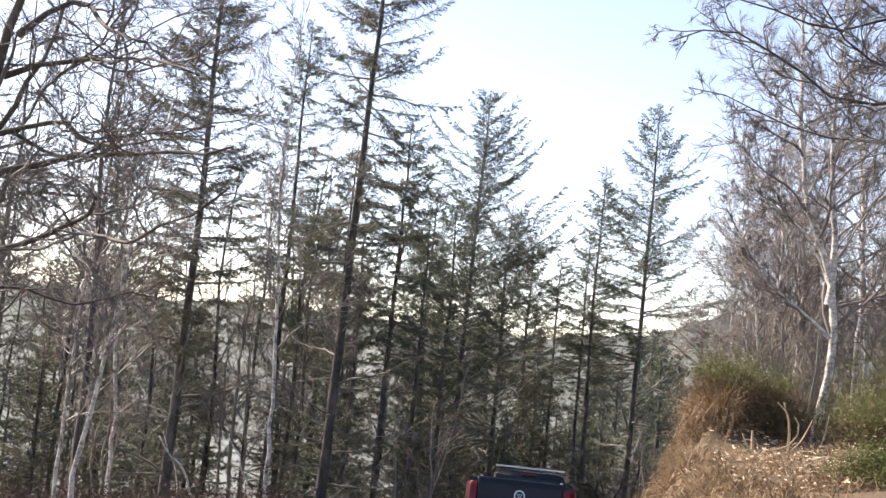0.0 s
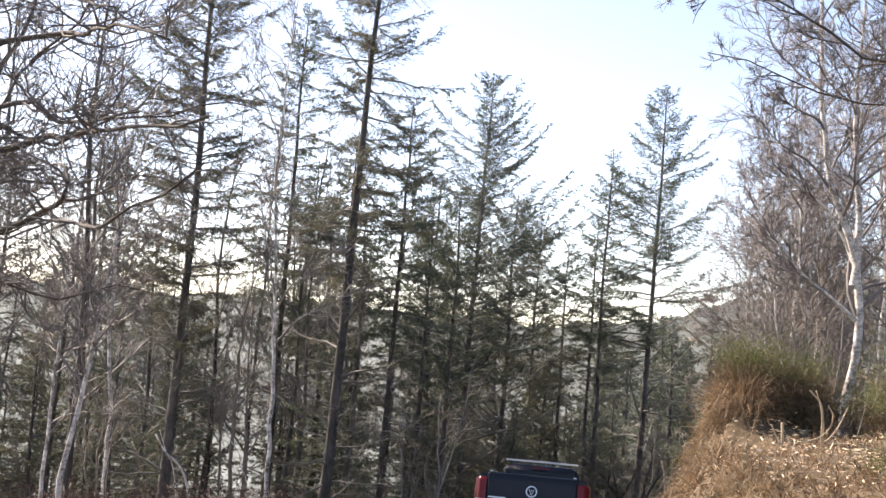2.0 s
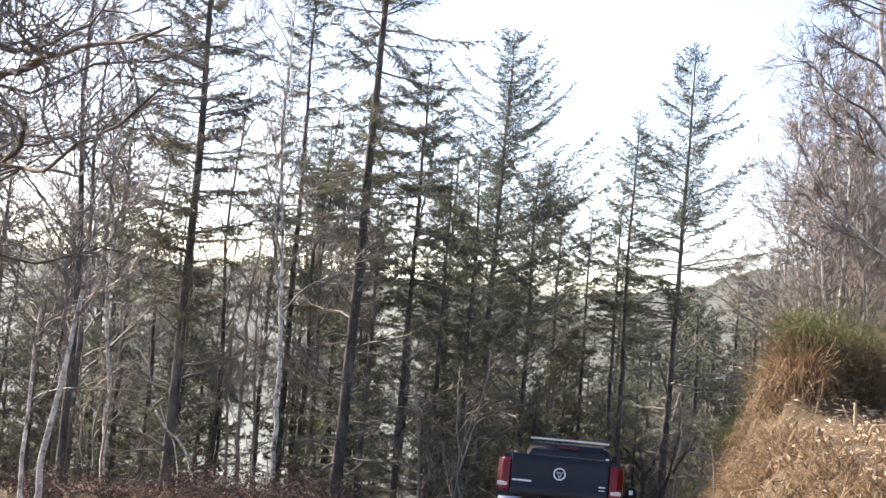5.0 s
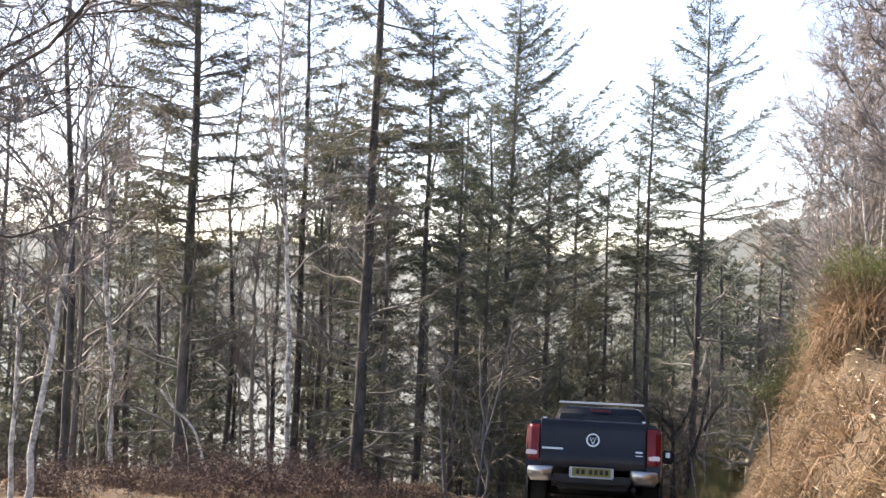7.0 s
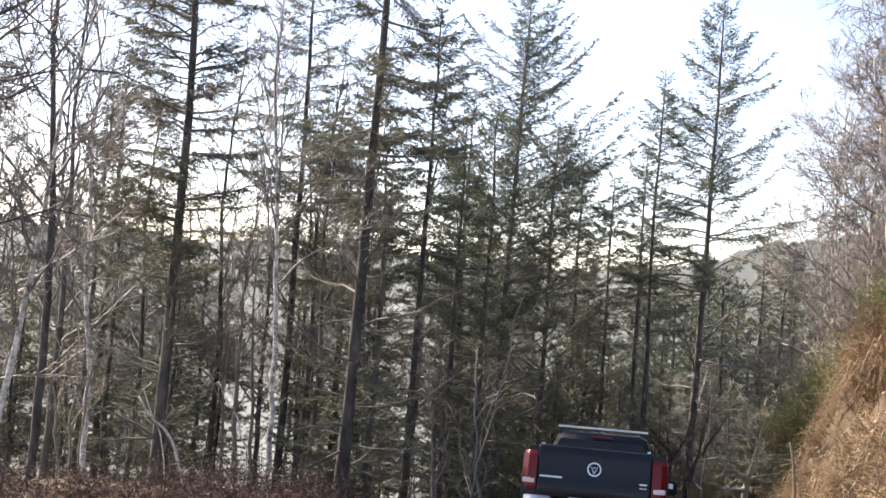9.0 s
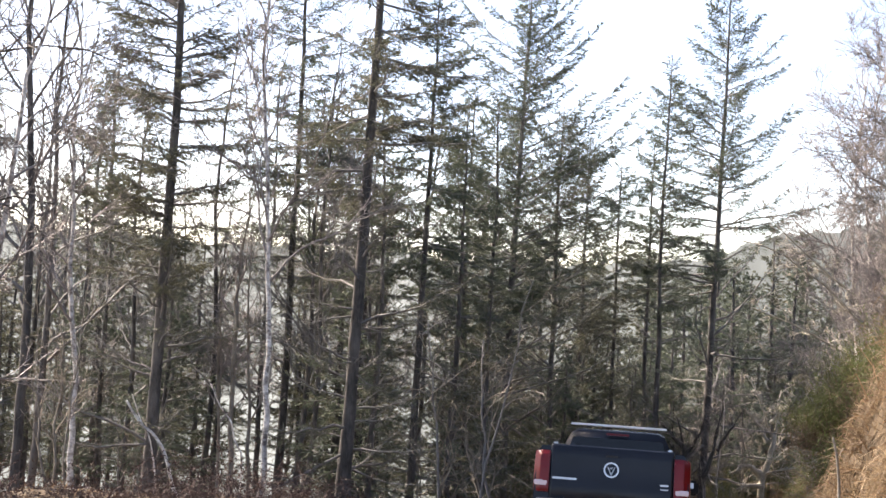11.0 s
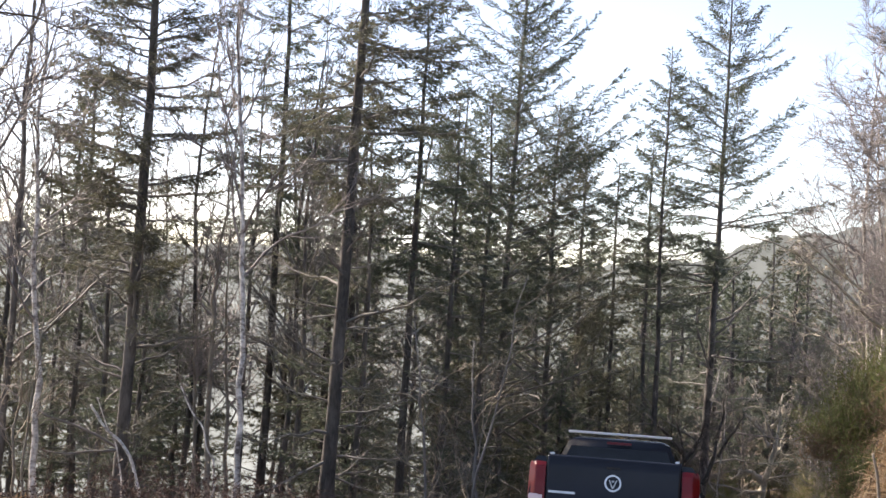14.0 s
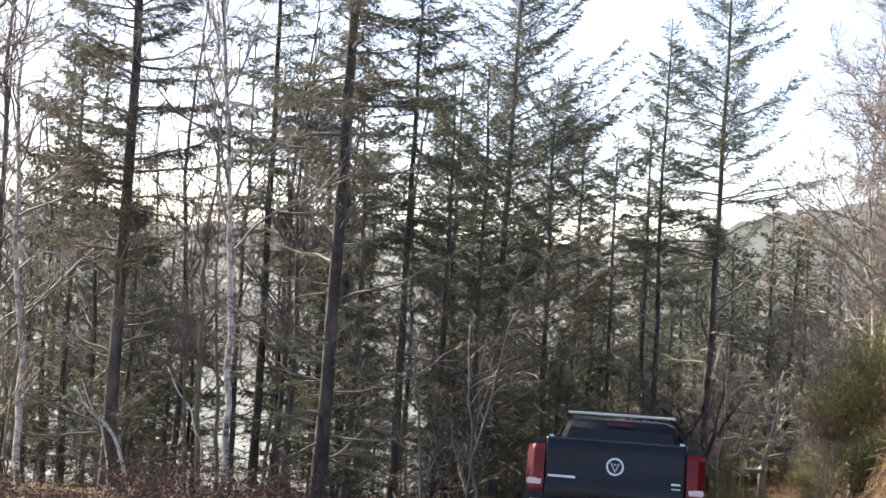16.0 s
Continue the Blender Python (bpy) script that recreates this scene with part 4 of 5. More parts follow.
_vy = np.stack([_rng.uniform(-1.6, 0.8, 130), _rng.uniform(17.5, 27, 130)], -1)
_vy = _vy[_vy[:, 0] < road_x(_vy[:, 1]) - 1.7]
grass("verge_straw", "tufts of orange-brown grass at the edge of the track", BRACKEN, _vy, 24, 0.16, 0.10, 0.3, 0.2, 0.004, 55, 1.0, 0.8)


def brambles(label, spots, seed, h=0.6, rad=0.55, stems=130, leaves=2600):
    """Low heaps of arching stems with dull reddish leaves, each a thing of its own."""
    rng = np.random.default_rng(seed)
    for x, y, s in spots:
        root = new("bramble_heap")
        st, lf = Buf(), Buf()
        p = np.stack([rng.normal(0, rad * 0.5, stems), rng.normal(0, rad * 0.5, stems), np.full(stems, -0.05)], -1) * s
        d = unit(np.stack([rng.normal(0, 1, stems), rng.normal(0, 1, stems), rng.uniform(0.8, 2, stems)], -1))
        for k in range(5):
            q = p + d * h * s * 0.42
            cones(st, p, q + d * 0.03, 0.006 - 0.0007 * k)
            m = max(1, leaves // 5 // stems)
            sel = np.repeat(np.arange(stems), m)
            b = p[sel] + (q - p)[sel] * rng.uniform(0, 1, (len(sel), 1))
            dd = unit(spread(rng, len(sel)) + [0, 0, 0.2])
            needles(lf, b, dd * rng.uniform(0.025, 0.07, (len(sel), 1)), unit(np.cross(dd, spread(rng, len(sel)))) * 0.009)
            p, d = q, unit(d + spread(rng, stems, 0.25) + [0, 0, -0.42])
        tagged(part("stem_tangle", st.mesh("stem_tangle", BRAMBLESTEM), root), kind="stuff")
        tagged(part("foliage", lf.mesh("foliage", BRAMBLE, False), root, "withered reddish leaves"), kind="stuff")
        root.location = foot(x, y)
        tagged(root, label, "bramble", "brambles on the verge")


brambles("heap of withered dark red-brown brambles on the verge",
         [(-3.6, 20.0, 1.1), (-2.8, 20.6, 1.0), (-4.5, 20.8, 0.9), (-2.0, 21.0, 0.7), (-3.3, 22.2, 1.0), (-1.2, 21.8, 0.6), (-5.4, 21.6, 0.7), (-2.4, 23.6, 0.9), (-4.2, 23.4, 0.9), (-0.5, 23.4, 0.6), (-6.6, 21.5, 0.8), (-7.6, 20.5, 0.8), (-5.7, 19.5, 0.6)], 61)


def gorse(label, x, y, w, h, seed, green=0.55, lean=(0, 0)):
    """A gorse bush: many stems with short spines, green above, dead and brown inside."""
    rng = np.random.default_rng(seed)
    root = new("gorse_bush")
    st, gr, dd = Buf(), Buf(), Buf()
    lobes = [(rng.normal(0, w * 0.32), rng.normal(0, w * 0.32), rng.uniform(0.6, 1.0)) for _ in range(int(9 + w * 6))]
    for lx, ly, lh in lobes:
        n = 44
        a = rng.uniform(0, 2 * np.pi, n)
        el = rng.uniform(0.15, 1.0, n)
        tip = np.stack([lx + w * 0.30 * np.cos(a) * np.sqrt(1 - (el * 0.9) ** 2) + lean[0] * el, ly + w * 0.30 * np.sin(a) * np.sqrt(1 - (el * 0.9) ** 2) + lean[1] * el, h * lh * (0.35 + 0.65 * el)], -1)
        root_p = np.stack([np.full(n, lx * 0.9), np.full(n, ly * 0.9), np.full(n, -0.05)], -1) + spread(rng, n, 0.12) * [1, 1, 0]
        tip += spread(rng, n, 0.1 * w)
        mid = 0.5 * (tip + root_p) + spread(rng, n, 0.12)
        cones(st, root_p, mid, 0.007)
        cones(st, mid, tip, 0.004)
        k = 30
        sel = np.repeat(np.arange(n), k)
        t = rng.uniform(-0.75, 1.05, (len(sel), 1))
        b = mid[sel] + (tip - mid)[sel] * t + spread(rng, len(sel), 0.09)
        d = unit(unit(tip - mid)[sel] + spread(rng, len(sel), 1.3) + [0, 0, 0.15])
        L = rng.uniform(0.05, 0.13, (len(sel), 1)) * min(1.0, 0.35 + 0.65 * w)
        sd = unit(np.cross(d, spread(rng, len(sel)))) * 0.0045
        isg = (b[:, 2] / h + rng.normal(0, 0.1, len(b))) > 1 - green
        blades(gr, b[isg], (d * L)[isg], sd[isg])
        blades(dd, b[~isg], (d * L * 1.3)[~isg], sd[~isg] * 0.9)
    part("stem_tangle", st.mesh("stem_tangle", DEADGORSE), root)
    tagged(part("green_foliage", gr.mesh("green_foliage", GORSE, False), root, "spiny olive-green shoots"), kind="stuff")
    tagged(part("dead_foliage", dd.mesh("dead_foliage", DEADGORSE, False), root, "dead brown inner spines"), kind="stuff")
    root.location = foot(x, y)
    return tagged(root, label, "gorse bush", "gorse on the bank")


gorse("large gorse bush, green above and dead brown below", 4.15, 16.2, 0.62, 1.0, 71, 0.5)
gorse("gorse bush with a browned underside", 4.75, 16.2, 0.75, 1.3, 72, 0.45)
gorse("low round gorse bush on the cleared ledge", 4.0, 10.0, 0.3, 0.24, 73, 0.85)
gorse("yellow-green gorse bush behind the birch", 7.6, 17.5, 1.6, 1.9, 74, 0.6)
gorse("yellow-green gorse bush on the bank edge", 5.1, 19.2, 1.1, 1.1, 75, 0.8)
gorse("yellow-green gorse bush hanging down the bank", 4.9, 20.6, 0.8, 0.8, 82, 0.8)
gorse("straggling gorse bush on the bank face", 5.7, 23.9, 1.0, 0.9, 83, 0.75)
gorse("tall yellow-green gorse on the bank edge", 6.1, 22.4, 1.2, 1.25, 76, 0.85)
gorse("tall yellow-green gorse beside the track", 7.2, 26.0, 1.7, 1.75, 77, 0.85)
gorse("dense yellow-green gorse filling the bank", 6.6, 24.2, 1.4, 1.5, 84, 0.85)
gorse("spreading gorse bush beside the track", 8.7, 30.0, 1.8, 1.9, 78, 0.85)
gorse("spreading gorse bush farther along the bank", 10.6, 34.5, 1.8, 1.8, 79, 0.85)
_far = gorse("rounded olive-green bush below the track", 12.6, 45.5, 1.8, 1.7, 81, 0.9)
for _x, _y, _k in [(8.4, 41.5, 0.8), (13.4, 50.5, 1.2), (9.0, 48.5, 0.9), (15.0, 56.0, 1.4), (11.2, 57.0, 1.2), (7.3, 39.0, 0.6)]:
    copy_thing(_far, pose(_x, _y, _z(_x, _y), 0, 0, 40 * _x)).scale = (_k, _k, _k)
gorse("gorse bush at the back of the ledge", 6.2, 15.8, 1.2, 1.0, 80, 0.6)

# chips and cut stems on the cleared ledge
_n = 4200
_cy = _rng.uniform(9.5, 16, _n)
_cx = road_x(_cy) + np.abs(_rng.normal(3.7, 1.1, _n)) + 0.4
_base = np.stack([_cx, _cy, land(_cx, _cy) + _rng.uniform(0.0, 0.10, _n)], -1)
_d = unit(spread(_rng, _n) * [1, 1, 0.3])
_b = Buf()
blades(_b, _base, _d * _rng.uniform(0.02, 0.11, (_n, 1)), unit(np.cross(_d, spread(_rng, _n))) * _rng.uniform(0.003, 0.012, (_n, 1)))
tagged(new("wood_chips", _b.mesh("wood_chips", CHIP, False)), "pale chips and leaves scattered over the ledge", "wood chips", kind="stuff")


def cut_stem(x, y, line, r, mat, label, name="cut_stem"):
    b = Buf()
    line = np.array(line, float)
    n = 4 * len(line)
    s = np.linspace(0, len(line) - 1, n)
    pts = np.stack([np.interp(s, np.arange(len(line)), line[:, c]) for c in range(3)], 1)
    pts[1:-1] = (pts[:-2] + pts[1:-1] + pts[2:]) / 3
    tube(b, pts, r * (1 - 0.45 * s / s[-1]), 7)
    ob = new(name, b.mesh(name, mat))
    ob.location = foot(x, y)
    return tagged(ob, label, "stem", "cut stems on the ledge")


WOODCUT = material("cut_wood", (0.55, 0.44, 0.30), (0.32, 0.24, 0.15), 0.8, 4, 40, 0.3)
def ledge_stem(line, r, mat, label):
    """A stem given by its points; its foot goes a little into the ground."""
    x, y = line[0][0], line[0][1]
    g = _z(x, y)
    cut_stem(x, y, [(0, 0, min(-0.08, line[0][2] - g))] + [(a - x, b - y, c - g) for a, b, c in line], r, mat, label)


ledge_stem([(3.92, 13.8, 1.15), (3.91, 13.8, 1.33), (3.9, 13.8, 1.5)], 0.026, WOODCUT, "upright cut stem of pale wood")
ledge_stem([(3.91, 13.8, 1.24), (3.83, 13.8, 1.36), (3.78, 13.8, 1.47)], 0.013, WOODCUT, "thin split stem beside the cut one")
ledge_stem([(3.91, 13.75, 1.18), (3.99, 13.75, 1.3), (4.07, 13.75, 1.24)], 0.014, WOODCUT, "bent stem of pale wood")
ledge_stem([(3.34, 13.0, 0.91), (3.33, 13.0, 1.11), (3.31, 13.0, 1.29)], 0.036, PALEBARK, "short thick stump with a pale cut top")
ledge_stem([(3.27, 13.0, 0.91), (3.23, 13.0, 1.08), (3.15, 13.0, 1.19)], 0.016, PALEBARK, "thin dark stem leaning from the stump")
ledge_stem([(4.25, 13.5, 1.28), (4.26, 13.5, 1.52), (4.22, 13.5, 1.76), (4.09, 13.5, 1.88)], 0.014, WOODCUT, "pale vine standing up and bent over")
ledge_stem([(4.24, 13.5, 1.62), (4.21, 13.5, 1.74), (4.16, 13.5, 1.89)], 0.01, WOODCUT, "thin fork of the pale vine")
ledge_stem([(3.93, 13.45, 1.31), (4.08, 13.45, 1.33), (4.23, 13.45, 1.39), (4.33, 13.45, 1.52), (4.34, 13.45, 1.65), (4.28, 13.45, 1.73)], 0.012, WOODCUT, "curled pale vine looping over the ledge")
ledge_stem([(4.25, 13.5, 1.3), (4.39, 13.5, 1.45), (4.48, 13.5, 1.64), (4.51, 13.5, 1.72)], 0.011, WOODCUT, "curled pale vine on the ledge")
ledge_stem([(4.16, 12.6, 1.27), (4.3, 12.6, 1.33), (4.42, 12.6, 1.35), (4.6, 12.6, 1.32), (4.72, 12.6, 1.35)], 0.018, WOODCUT, "pale branch lying on the ledge")
ledge_stem([(3.32, 12.2, 1.07), (3.54, 12.2, 1.06), (3.75, 12.2, 1.1), (3.92, 12.2, 1.07)], 0.014, WOODCUT, "pale branch lying on the ledge")
ledge_stem([(4.63, 13.6, 1.31), (4.7, 13.6, 1.56), (4.74, 13.6, 1.78)], 0.008, PALEBARK, "thin grey standing stem")
ledge_stem([(3.02, 15.6, 0.39), (2.99, 15.6, 0.67), (2.95, 15.6, 0.83)], 0.016, PALEBARK, "dark dead stalk standing on the bank")
# white dead birch stems leaning on the left verge
for _x, _y, _r, _l in [(-4.9, 24.6, 0.034, [(-4.65, 24.6, -1.74), (-4.77, 24.6, -1.5), (-4.93, 24.6, -0.94), (-5.13, 24.6, -0.67), (-5.36, 24.6, -0.52), (-5.61, 24.6, -0.16)]),
                       (-4.3, 24.5, 0.018, [(-3.65, 24.5, -1.05), (-3.68, 24.5, -0.85), (-3.79, 24.5, -0.71), (-3.85, 24.5, -0.39), (-4.06, 24.5, -0.16), (-4.23, 24.5, 0.2)]),
                       (-5.4, 24.9, 0.016, [(-5.14, 24.9, -1.37), (-5.27, 24.9, -0.77), (-5.44, 24.9, -0.51), (-5.61, 24.9, -0.08)])]:
    _g = _z(_x, _y)
    cut_stem(_x, _y, [(_l[0][0] - _x, 0, -0.15)] + [(a - _x, 0, c - _g) for a, b, c in _l], _r, BIRCH, "white broken birch stem leaning on the verge", "dead_birch_stem")

# ---- pickup truck ----
PAINT = material("dark_blue_paint", (0.011, 0.014, 0.022), (0.008, 0.011, 0.016), 0.25, 2, 90, 0.02, spec=0.22, coat=0.1)
CHROME = material("brushed_chrome", (0.66, 0.66, 0.66), (0.45, 0.45, 0.45), 0.3, 4, 60, 0.03, metal=1.0)
STEEL = material("dull_steel", (0.40, 0.40, 0.40), (0.28, 0.28, 0.28), 0.45, 5, 60, 0.05, metal=1.0)
WHITEBAR = material("silver_bar", (0.82, 0.82, 0.80), (0.7, 0.7, 0.69), 0.4, 5, 60, 0.02)
BLACK = material("black_plastic", (0.02, 0.02, 0.02), (0.012, 0.012, 0.013), 0.6, 6, 90, 0.1)
RUBBER = material("tyre_rubber", (0.03, 0.029, 0.027), (0.018, 0.018, 0.017), 0.9, 6, 70, 0.3)
REDLENS = material("red_lens", (0.19, 0.004, 0.008), (0.12, 0.003, 0.005), 0.3, 3, 60, 0.0, spec=0.3, coat=0.15)
CLEARLENS = material("clear_lens", (0.75, 0.62, 0.62), (0.6, 0.45, 0.45), 0.12, 3, 60, 0.0, spec=0.6, coat=0.8)
TINT = material("tinted_window", (0.012, 0.016, 0.02), (0.008, 0.01, 0.014), 0.06, 3, 60, 0.0, spec=0.6)
PLATE = material("yellow_plate", (0.2, 0.18, 0.05), (0.15, 0.135, 0.04), 0.5, 8, 60, 0.0)
RIM = material("alloy_rim", (0.5, 0.5, 0.5), (0.38, 0.38, 0.38), 0.35, 8, 60, 0.0, metal=0.9)


def box_bm(x0, x1, y0, y1, z0, z1):
    bm = bmesh.new()
    bmesh.ops.create_cube(bm, size=1, matrix=Matrix.Translation(((x0 + x1) / 2, (y0 + y1) / 2, (z0 + z1) / 2)) @ Matrix.Diagonal((x1 - x0, y1 - y0, z1 - z0, 1)))
    return bm


def loft_bm(sections, rounding=0.35):
    """Rings along y. A section: y, half-width below, half-width above, low z, high z."""
    bm = bmesh.new()
    rings = []
    for y, wb, wt, z0, z1 in sections:
        c = rounding * min(wt, (z1 - z0)) * 0.5
        prof = [(wb - 0.06, z0), (wb, z0 + 0.08), (wb, z0 + 0.45 * (z1 - z0)), (wt, z1 - c), (wt - 0.3 * c, z1 - 0.3 * c), (wt - c, z1)]
        ring = [bm.verts.new((x, y, z)) for x, z in prof] + [bm.verts.new((-x, y, z)) for x, z in reversed(prof)]
        rings.append(ring)
    n = len(rings[0])
    for a, b in zip(rings, rings[1:]):
        for i in range(n):
            bm.faces.new((a[i], a[(i + 1) % n], b[(i + 1) % n], b[i]))
    bm.faces.new(rings[0])
    bm.faces.new(list(reversed(rings[-1])))
    return bm


def disc_bm(r0, r1, axis_x, x, y, z, n=28, depth=0.012, along="y"):
    """A ring (r0 > 0) or disc, facing backwards."""
    bm = bmesh.new()
    loops = []
    for r, d in ((r1, 0), (r1, -depth), (r0, -depth)) if r0 else ((r1, 0), (r1, -depth)):
        loops.append([bm.verts.new((x + r * math.cos(2 * math.pi * i / n), y + d, z + r * math.sin(2 * math.pi * i / n))) for i in range(n)])
    for a, b in zip(loops, loops[1:]):
        for i in range(n):
            bm.faces.new((a[i], a[(i + 1) % n], b[(i + 1) % n], b[i]))
    if not r0:
        bm.faces.new(loops[-1])
    return bm


def lathe_x_bm(prof, n=36):
    """A wheel-like body round the x axis; prof: x, radius."""
    bm = bmesh.new()
    rings = [[bm.verts.new((x, r * math.cos(2 * math.pi * i / n), r * math.sin(2 * math.pi * i / n))) for i in range(n)] for x, r in prof]
    for a, b in zip(rings, rings[1:]):
        for i in range(n):
            bm.faces.new((a[i], a[(i + 1) % n], b[(i + 1) % n], b[i]))
    bm.faces.new(rings[0])
    bm.faces.new(list(reversed(rings[-1])))
    return bm


def pickup():
    car = new("pickup_truck")
    # bed: two walls, floor, wheel arches drawn in by the lower body
    for s in (-1, 1):
        bm = bmesh.new()
        prof = [(0.955, 0.5), (0.975, 0.62), (0.975, 0.86), (0.955, 1.02), (0.95, 1.20), (0.90, 1.275), (0.80, 1.275), (0.79, 1.22), (0.79, 0.5)]
        ends = []
        for y, w in ((0.02, -0.03), (0.25, 0), (1.98, 0.0)):
            ends.append([bm.verts.new((s * (x + w), y, z)) for x, z in prof])
        k = len(prof)
        for a, b in zip(ends, ends[1:]):
            for i in range(k):
                bm.faces.new((a[i], a[(i + 1) % k], b[(i + 1) % k], b[i]))
        bm.faces.new(ends[0])
        bm.faces.new(ends[-1])
        part_bm("bed_side", bm, PAINT, car, "dark blue painted bed side")
    part_bm("bed_floor", box_bm(-0.8, 0.8, 0.05, 1.98, 0.62, 0.72), BLACK, car, "black bed liner")
    # tailgate with a pressed recess and a top lip
    bm = bmesh.new()
    rows = [(0.62, 0.0), (0.66, -0.02), (0.80, -0.026), (0.84, -0.02), (1.05, -0.024), (1.16, -0.03), (1.27, -0.03), (1.30, -0.01), (1.30, 0.06)]
    cols = [-0.755, -0.742, -0.72, -0.4, 0, 0.4, 0.72, 0.742, 0.755]
    grid = [[bm.verts.new((x, y - 0.012 * (1 - (x / 0.755) ** 2) + (0.02 if abs(x) > 0.75 else 0), z)) for x in cols] for z, y in rows]
    for a, b in zip(grid, grid[1:]):
        for i in range(len(cols) - 1):
            bm.faces.new((a[i], a[i + 1], b[i + 1], b[i]))
    back = [[bm.verts.new((x, 0.06, z)) for x in (-0.755, 0.755)] for z in (0.62, 1.30)]
    bm.faces.new((back[0][0], back[1][0], back[1][1], back[0][1]))
    tg = part_bm("tailgate", bm, PAINT, car, "dark navy tailgate", True)
    part_bm("handle", box_bm(-0.085, 0.085, -0.048, -0.02, 1.165, 1.205), BLACK, tg, "black pull handle", bevel=0.008)
    part_bm("emblem", disc_bm(0.075, 0.095, 0, 0, -0.02, 1.02, depth=0.022), CHROME, tg, "round chrome emblem ring")
    bm = bmesh.new()
    for x0, z0, x1, z1 in ((-0.05, 0.055, 0.0, -0.06), (0.05, 0.055, 0.0, -0.06), (-0.025, 0.065, 0.0, 0.01), (0.025, 0.065, 0.0, 0.01)):
        w = 0.008
        vs = [bm.verts.new((x, -0.036, 1.02 + z)) for x, z in ((x0 - w, z0), (x0 + w, z0), (x1 + w, z1), (x1 - w, z1))]
        bm.faces.new(vs)
    bmesh.ops.solidify(bm, geom=bm.faces[:], thickness=0.008)
    part_bm("emblem_bars", bm, CHROME, tg, "plain chrome bars inside the ring")
    part_bm("script_plate", box_bm(-0.72, -0.42, -0.034, -0.015, 0.865, 0.89), CHROME, tg, "chrome bar of raised script", bevel=0.004)
    part_bm("script_plate", box_bm(0.60, 0.70, -0.034, -0.012, 0.87, 0.892), CHROME, tg, "small chrome bar of raised script", bevel=0.004)
    part_bm("script_plate", box_bm(0.60, 0.70, -0.034, -0.012, 0.825, 0.837), CHROME, tg, "small chrome bar of raised script", bevel=0.003)
    # lamps wrap round the rear corners
    for s in (-1, 1):
        bm = bmesh.new()
        loops = []
        for z, o in ((0.70, 0.0), (0.74, 0.012), (0.98, 0.02), (1.16, 0.012), (1.215, -0.02)):
            loops.append([bm.verts.new((s * x, y, z)) for x, y in ((0.762, -0.02 - o), (0.88, -0.015 - o), (0.95 + o * 0.5, 0.05), (0.968, 0.20), (0.80, 0.22), (0.762, 0.1))])
        for a, b in zip(loops, loops[1:]):
            for i in range(6):
                bm.faces.new((a[i], a[(i + 1) % 6], b[(i + 1) % 6], b[i]))
        bm.faces.new(loops[0])
        bm.faces.new(loops[-1])
        lamp = part_bm("tail_light", bm, REDLENS, car, "red tail light", bevel=0.006)
        part_bm("reversing_lens", box_bm(min(s * 0.775, s * 0.945), max(s * 0.775, s * 0.945), -0.042, 0.03, 0.775, 0.84), CLEARLENS, lamp, "clear pinkish lens", bevel=0.01)
        bm = loft_bm([(-0.14, 0.17, 0.17, 0.44, 0.61), (0.0, 0.20, 0.20, 0.42, 0.63), (0.14, 0.20, 0.20, 0.44, 0.62)], 0.3)
        bmesh.ops.translate(bm, verts=bm.verts[:], vec=(s * 0.73, 0, 0))
        for v in bm.verts:
            if s * v.co.x > 0.85:
                v.co.y += 0.07
        part_bm("bumper_end", bm, CHROME, car, "chromed bumper end", True)
    part_bm("bumper_step", box_bm(-0.55, 0.55, -0.11, 0.03, 0.40, 0.52), BLACK, car, "black bumper step", bevel=0.02)
    pl = part_bm("number_plate", box_bm(-0.27, 0.27, -0.135, -0.12, 0.50, 0.615), PLATE, car, "yellow number plate with plain dark bars", bevel=0.003)
    for i in range(6):
        x = -0.215 + i * 0.075 + (0.03 if i > 1 else 0)
        part_bm("bar", box_bm(x, x + 0.048, -0.139, -0.133, 0.525, 0.592), BLACK, pl)
    part_bm("plate_surround", box_bm(-0.31, 0.31, -0.122, -0.09, 0.475, 0.625), STEEL, car, "chrome plate surround", bevel=0.01)
    # cab, bonnet and underbody
    part_bm("cab", loft_bm([(1.95, 0.93, 0.70, 0.5, 1.76), (2.25, 0.955, 0.69, 0.45, 1.83), (3.1, 0.96, 0.68, 0.42, 1.835), (3.7, 0.96, 0.66, 0.42, 1.72), (4.35, 0.955, 0.74, 0.42, 1.20)], 0.4), PAINT, car, "dark blue painted cab", True)
    part_bm("bonnet", loft_bm([(4.33, 0.955, 0.80, 0.42, 1.19), (4.9, 0.95, 0.78, 0.42, 1.12), (5.2, 0.88, 0.72, 0.45, 0.98)], 0.4), PAINT, car, "dark blue bonnet", True)
    bm = bmesh.new()
    bm.faces.new([bm.verts.new(p) for p in ((-0.74, 1.925, 1.33), (0.74, 1.925, 1.33), (0.62, 1.925, 1.66), (-0.62, 1.925, 1.66))])
    bmesh.ops.solidify(bm, geom=bm.faces[:], thickness=0.02)
    part_bm("rear_window", bm, TINT, car, "dark tinted rear window")
    for s in (-1, 1):
        bm = bmesh.new()
        bm.faces.new([bm.verts.new((s * (x + 0.012), y, z)) for x, y, z in ((0.905, 2.2, 1.24), (0.915, 3.9, 1.22), (0.72, 3.45, 1.72), (0.72, 2.35, 1.72))])
        bmesh.ops.solidify(bm, geom=bm.faces[:], thickness=0.015)
        part_bm("side_window", bm, TINT, car, "dark tinted side window")
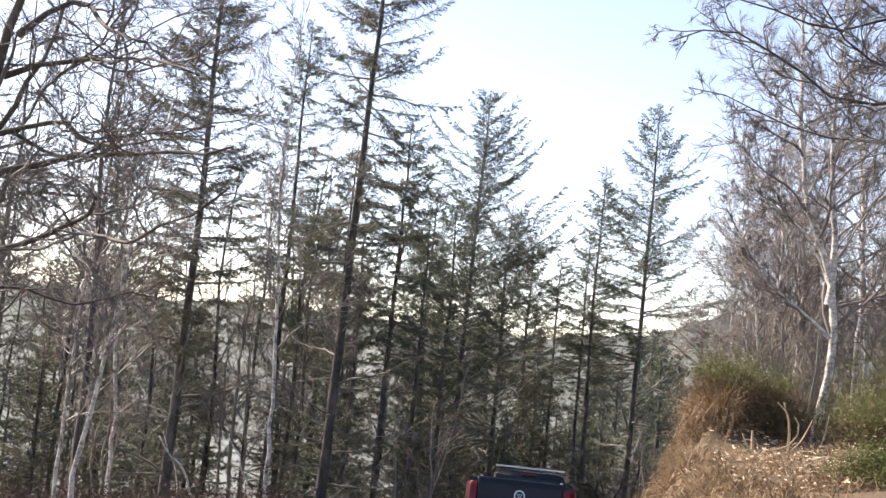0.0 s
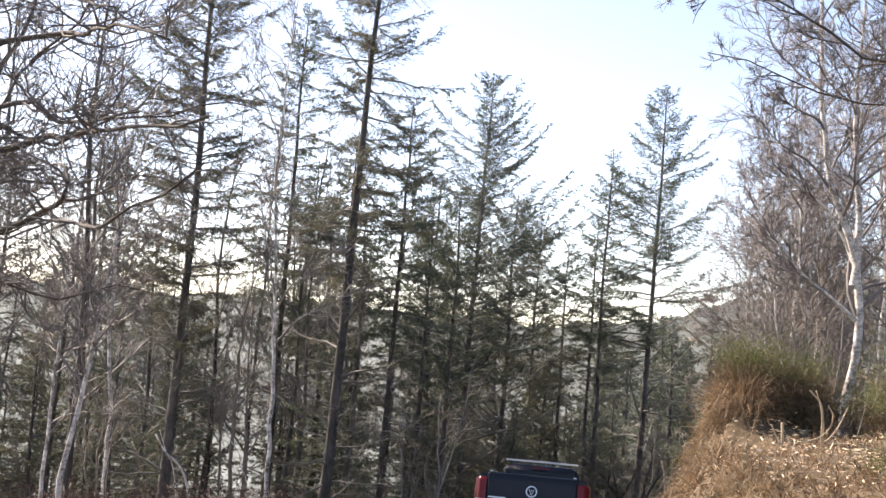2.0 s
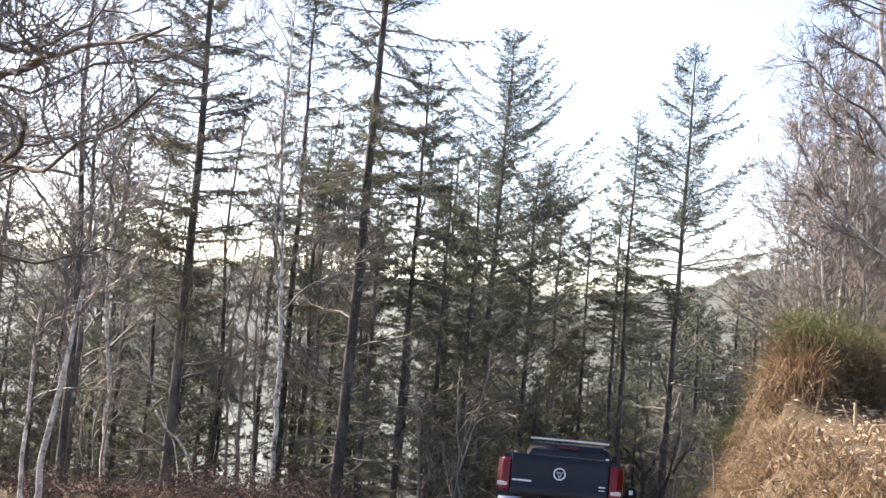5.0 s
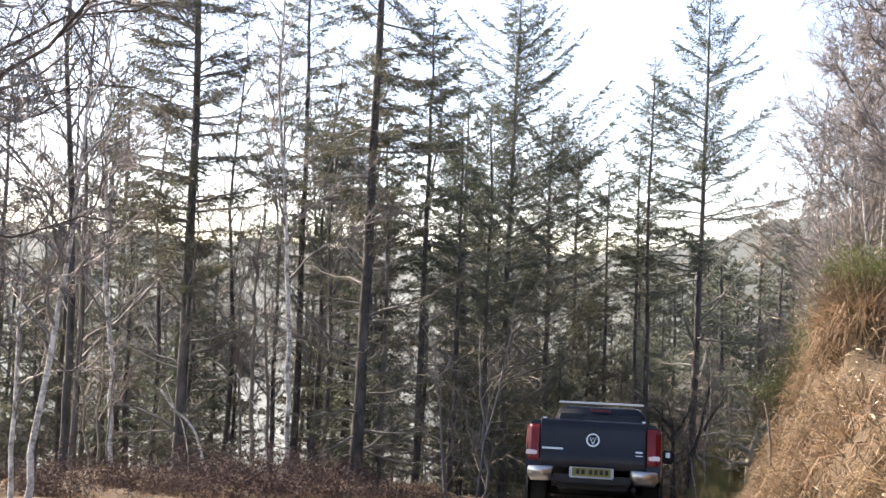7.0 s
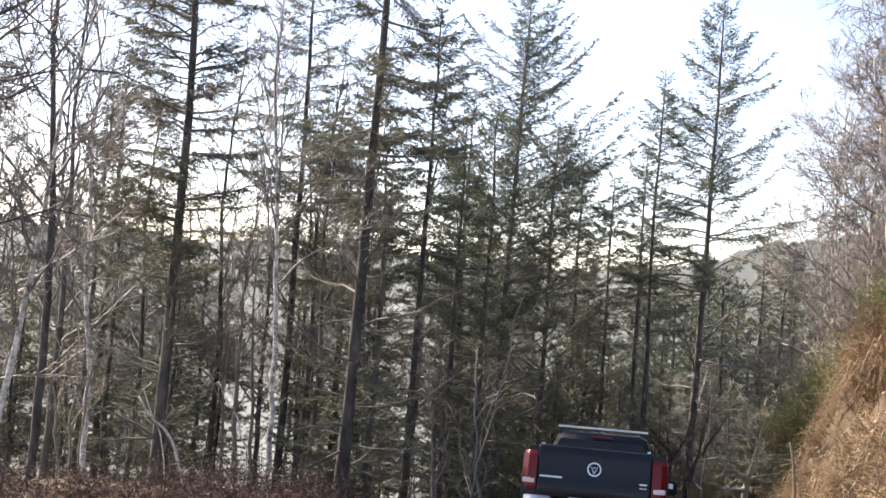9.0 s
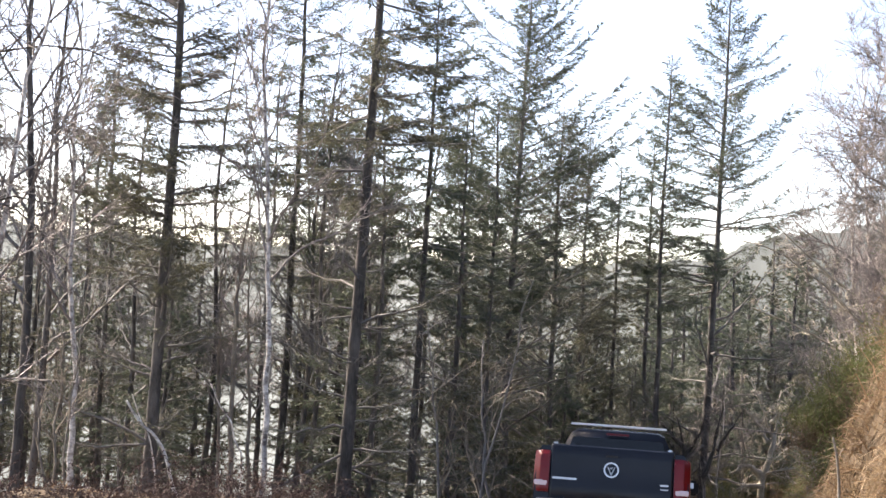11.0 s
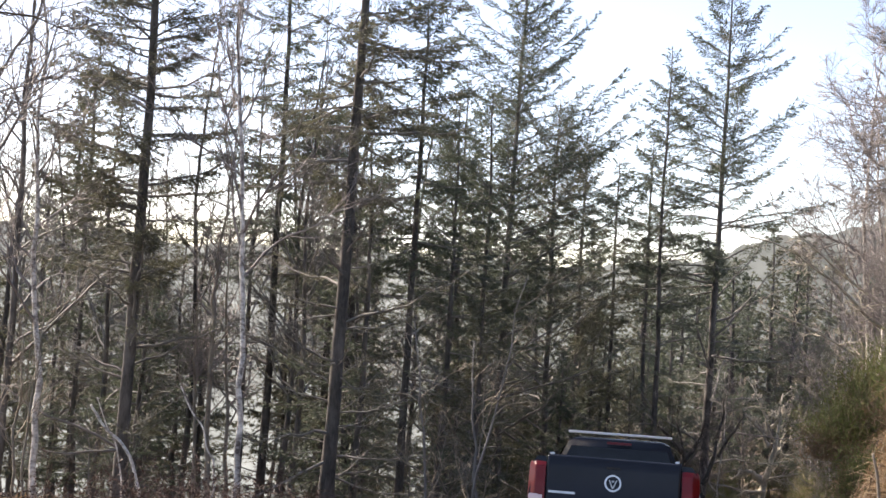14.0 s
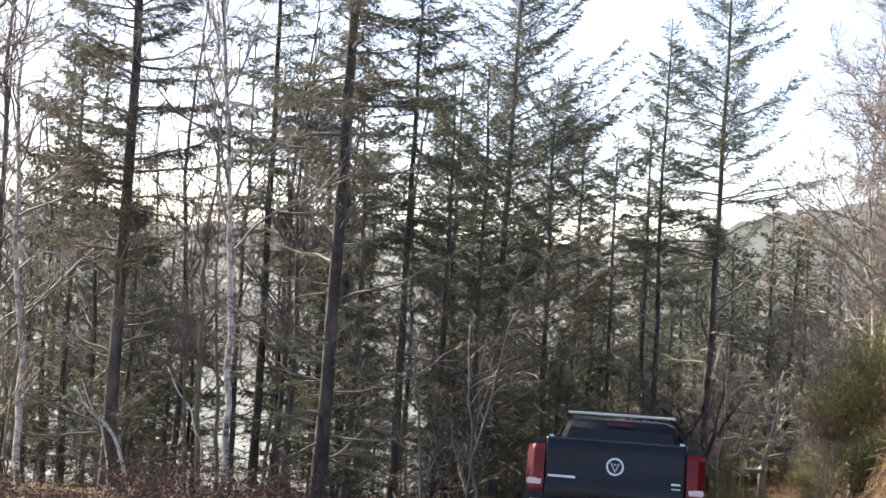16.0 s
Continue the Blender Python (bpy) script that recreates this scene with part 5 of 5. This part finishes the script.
        m = part_bm("door_mirror", box_bm(min(s * 1.0, s * 1.2), max(s * 1.0, s * 1.2), 3.62, 3.74, 1.12, 1.34), BLACK, car, "black door mirror", bevel=0.03)
        part_bm("mirror_glass", box_bm(min(s * 1.06, s * 1.13), max(s * 1.06, s * 1.13), 3.612, 3.62, 1.22, 1.30), CHROME, m)
        part_bm("mirror_arm", box_bm(min(s * 0.92, s * 1.02), max(s * 0.92, s * 1.02), 3.66, 3.72, 1.14, 1.2), BLACK, m)
        part_bm("sill_step", box_bm(min(s * 0.86, s * 0.99), max(s * 0.86, s * 0.99), 2.0, 3.75, 0.36, 0.44), BLACK, car, "black side step", bevel=0.015)
        part_bm("wheel_arch", lathe_x_bm([(s * 0.965, 0.47), (s * 0.992, 0.46), (s * 0.992, 0.415), (s * 0.965, 0.41)], 32), BLACK, car, "black wheel arch").location = (0, 1.12, 0.40)
    part_bm("roof_bar", box_bm(-0.68, 0.68, 2.12, 2.17, 1.855, 1.885), WHITEBAR, car, "bright roof bar", bevel=0.008)
    part_bm("roof_bar", box_bm(-0.64, 0.64, 3.05, 3.10, 1.86, 1.885), CHROME, car, "bright roof bar", bevel=0.008)
    part_bm("brake_light", box_bm(-0.16, 0.16, 1.90, 1.935, 1.705, 1.735), REDLENS, car, "high red brake light", bevel=0.006)
    part_bm("tie_down", box_bm(0.68, 0.73, 0.0, 0.06, 1.30, 1.325), CHROME, car, "small bright latch", bevel=0.006)
    part_bm("tie_down", box_bm(-0.73, -0.68, 0.0, 0.06, 1.30, 1.325), CHROME, car, "small bright latch", bevel=0.006)
    part_bm("chassis", box_bm(-0.5, 0.5, 0.1, 5.0, 0.34, 0.5), BLACK, car, "black underbody", bevel=0.02)
    part_bm("rear_axle", lathe_x_bm([(-0.7, 0.06), (0.7, 0.06)], 12), BLACK, car).location = (0, 1.12, 0.38)
    part_bm("exhaust_pipe", box_bm(0.55, 0.62, 0.0, 0.6, 0.33, 0.40), BLACK, car, bevel=0.02)
    for s in (-1, 1):
        for y in (1.12, 4.18):
            w = part_bm("wheel", lathe_x_bm([(-0.12, 0.27), (-0.125, 0.34), (-0.10, 0.375), (0.10, 0.375), (0.125, 0.34), (0.12, 0.27)]), RUBBER, car, "black tyre on an alloy rim", True)
            w.location = (s * 0.82, y, 0.375)
            part_bm("rim", lathe_x_bm([(s * 0.05, 0.25), (s * 0.127, 0.268), (s * 0.13, 0.25), (s * 0.09, 0.20), (s * 0.10, 0.06), (s * 0.115, 0.04)]), RIM, w, "silver alloy rim")
    return tagged(car, "dark blue pickup truck seen from behind on the sloping track", "pickup truck")


truck = pickup()
TRUCK_Y = 20.2
_a = np.array([float(road_x(TRUCK_Y)), TRUCK_Y, float(road_z(TRUCK_Y)) + 0.1])
_c = np.array([float(road_x(TRUCK_Y + 3.1)), TRUCK_Y + 3.1, float(road_z(TRUCK_Y + 3.1)) + 0.1])
_d = _c - _a
truck.matrix_world = (Matrix.Translation(_a) @ pose(0, 0, 0, 0, 0, -math.degrees(math.atan2(_d[0], _d[1]))) @ pose(0, 0, 0, math.degrees(math.atan2(_d[2], np.hypot(_d[0], _d[1])))))
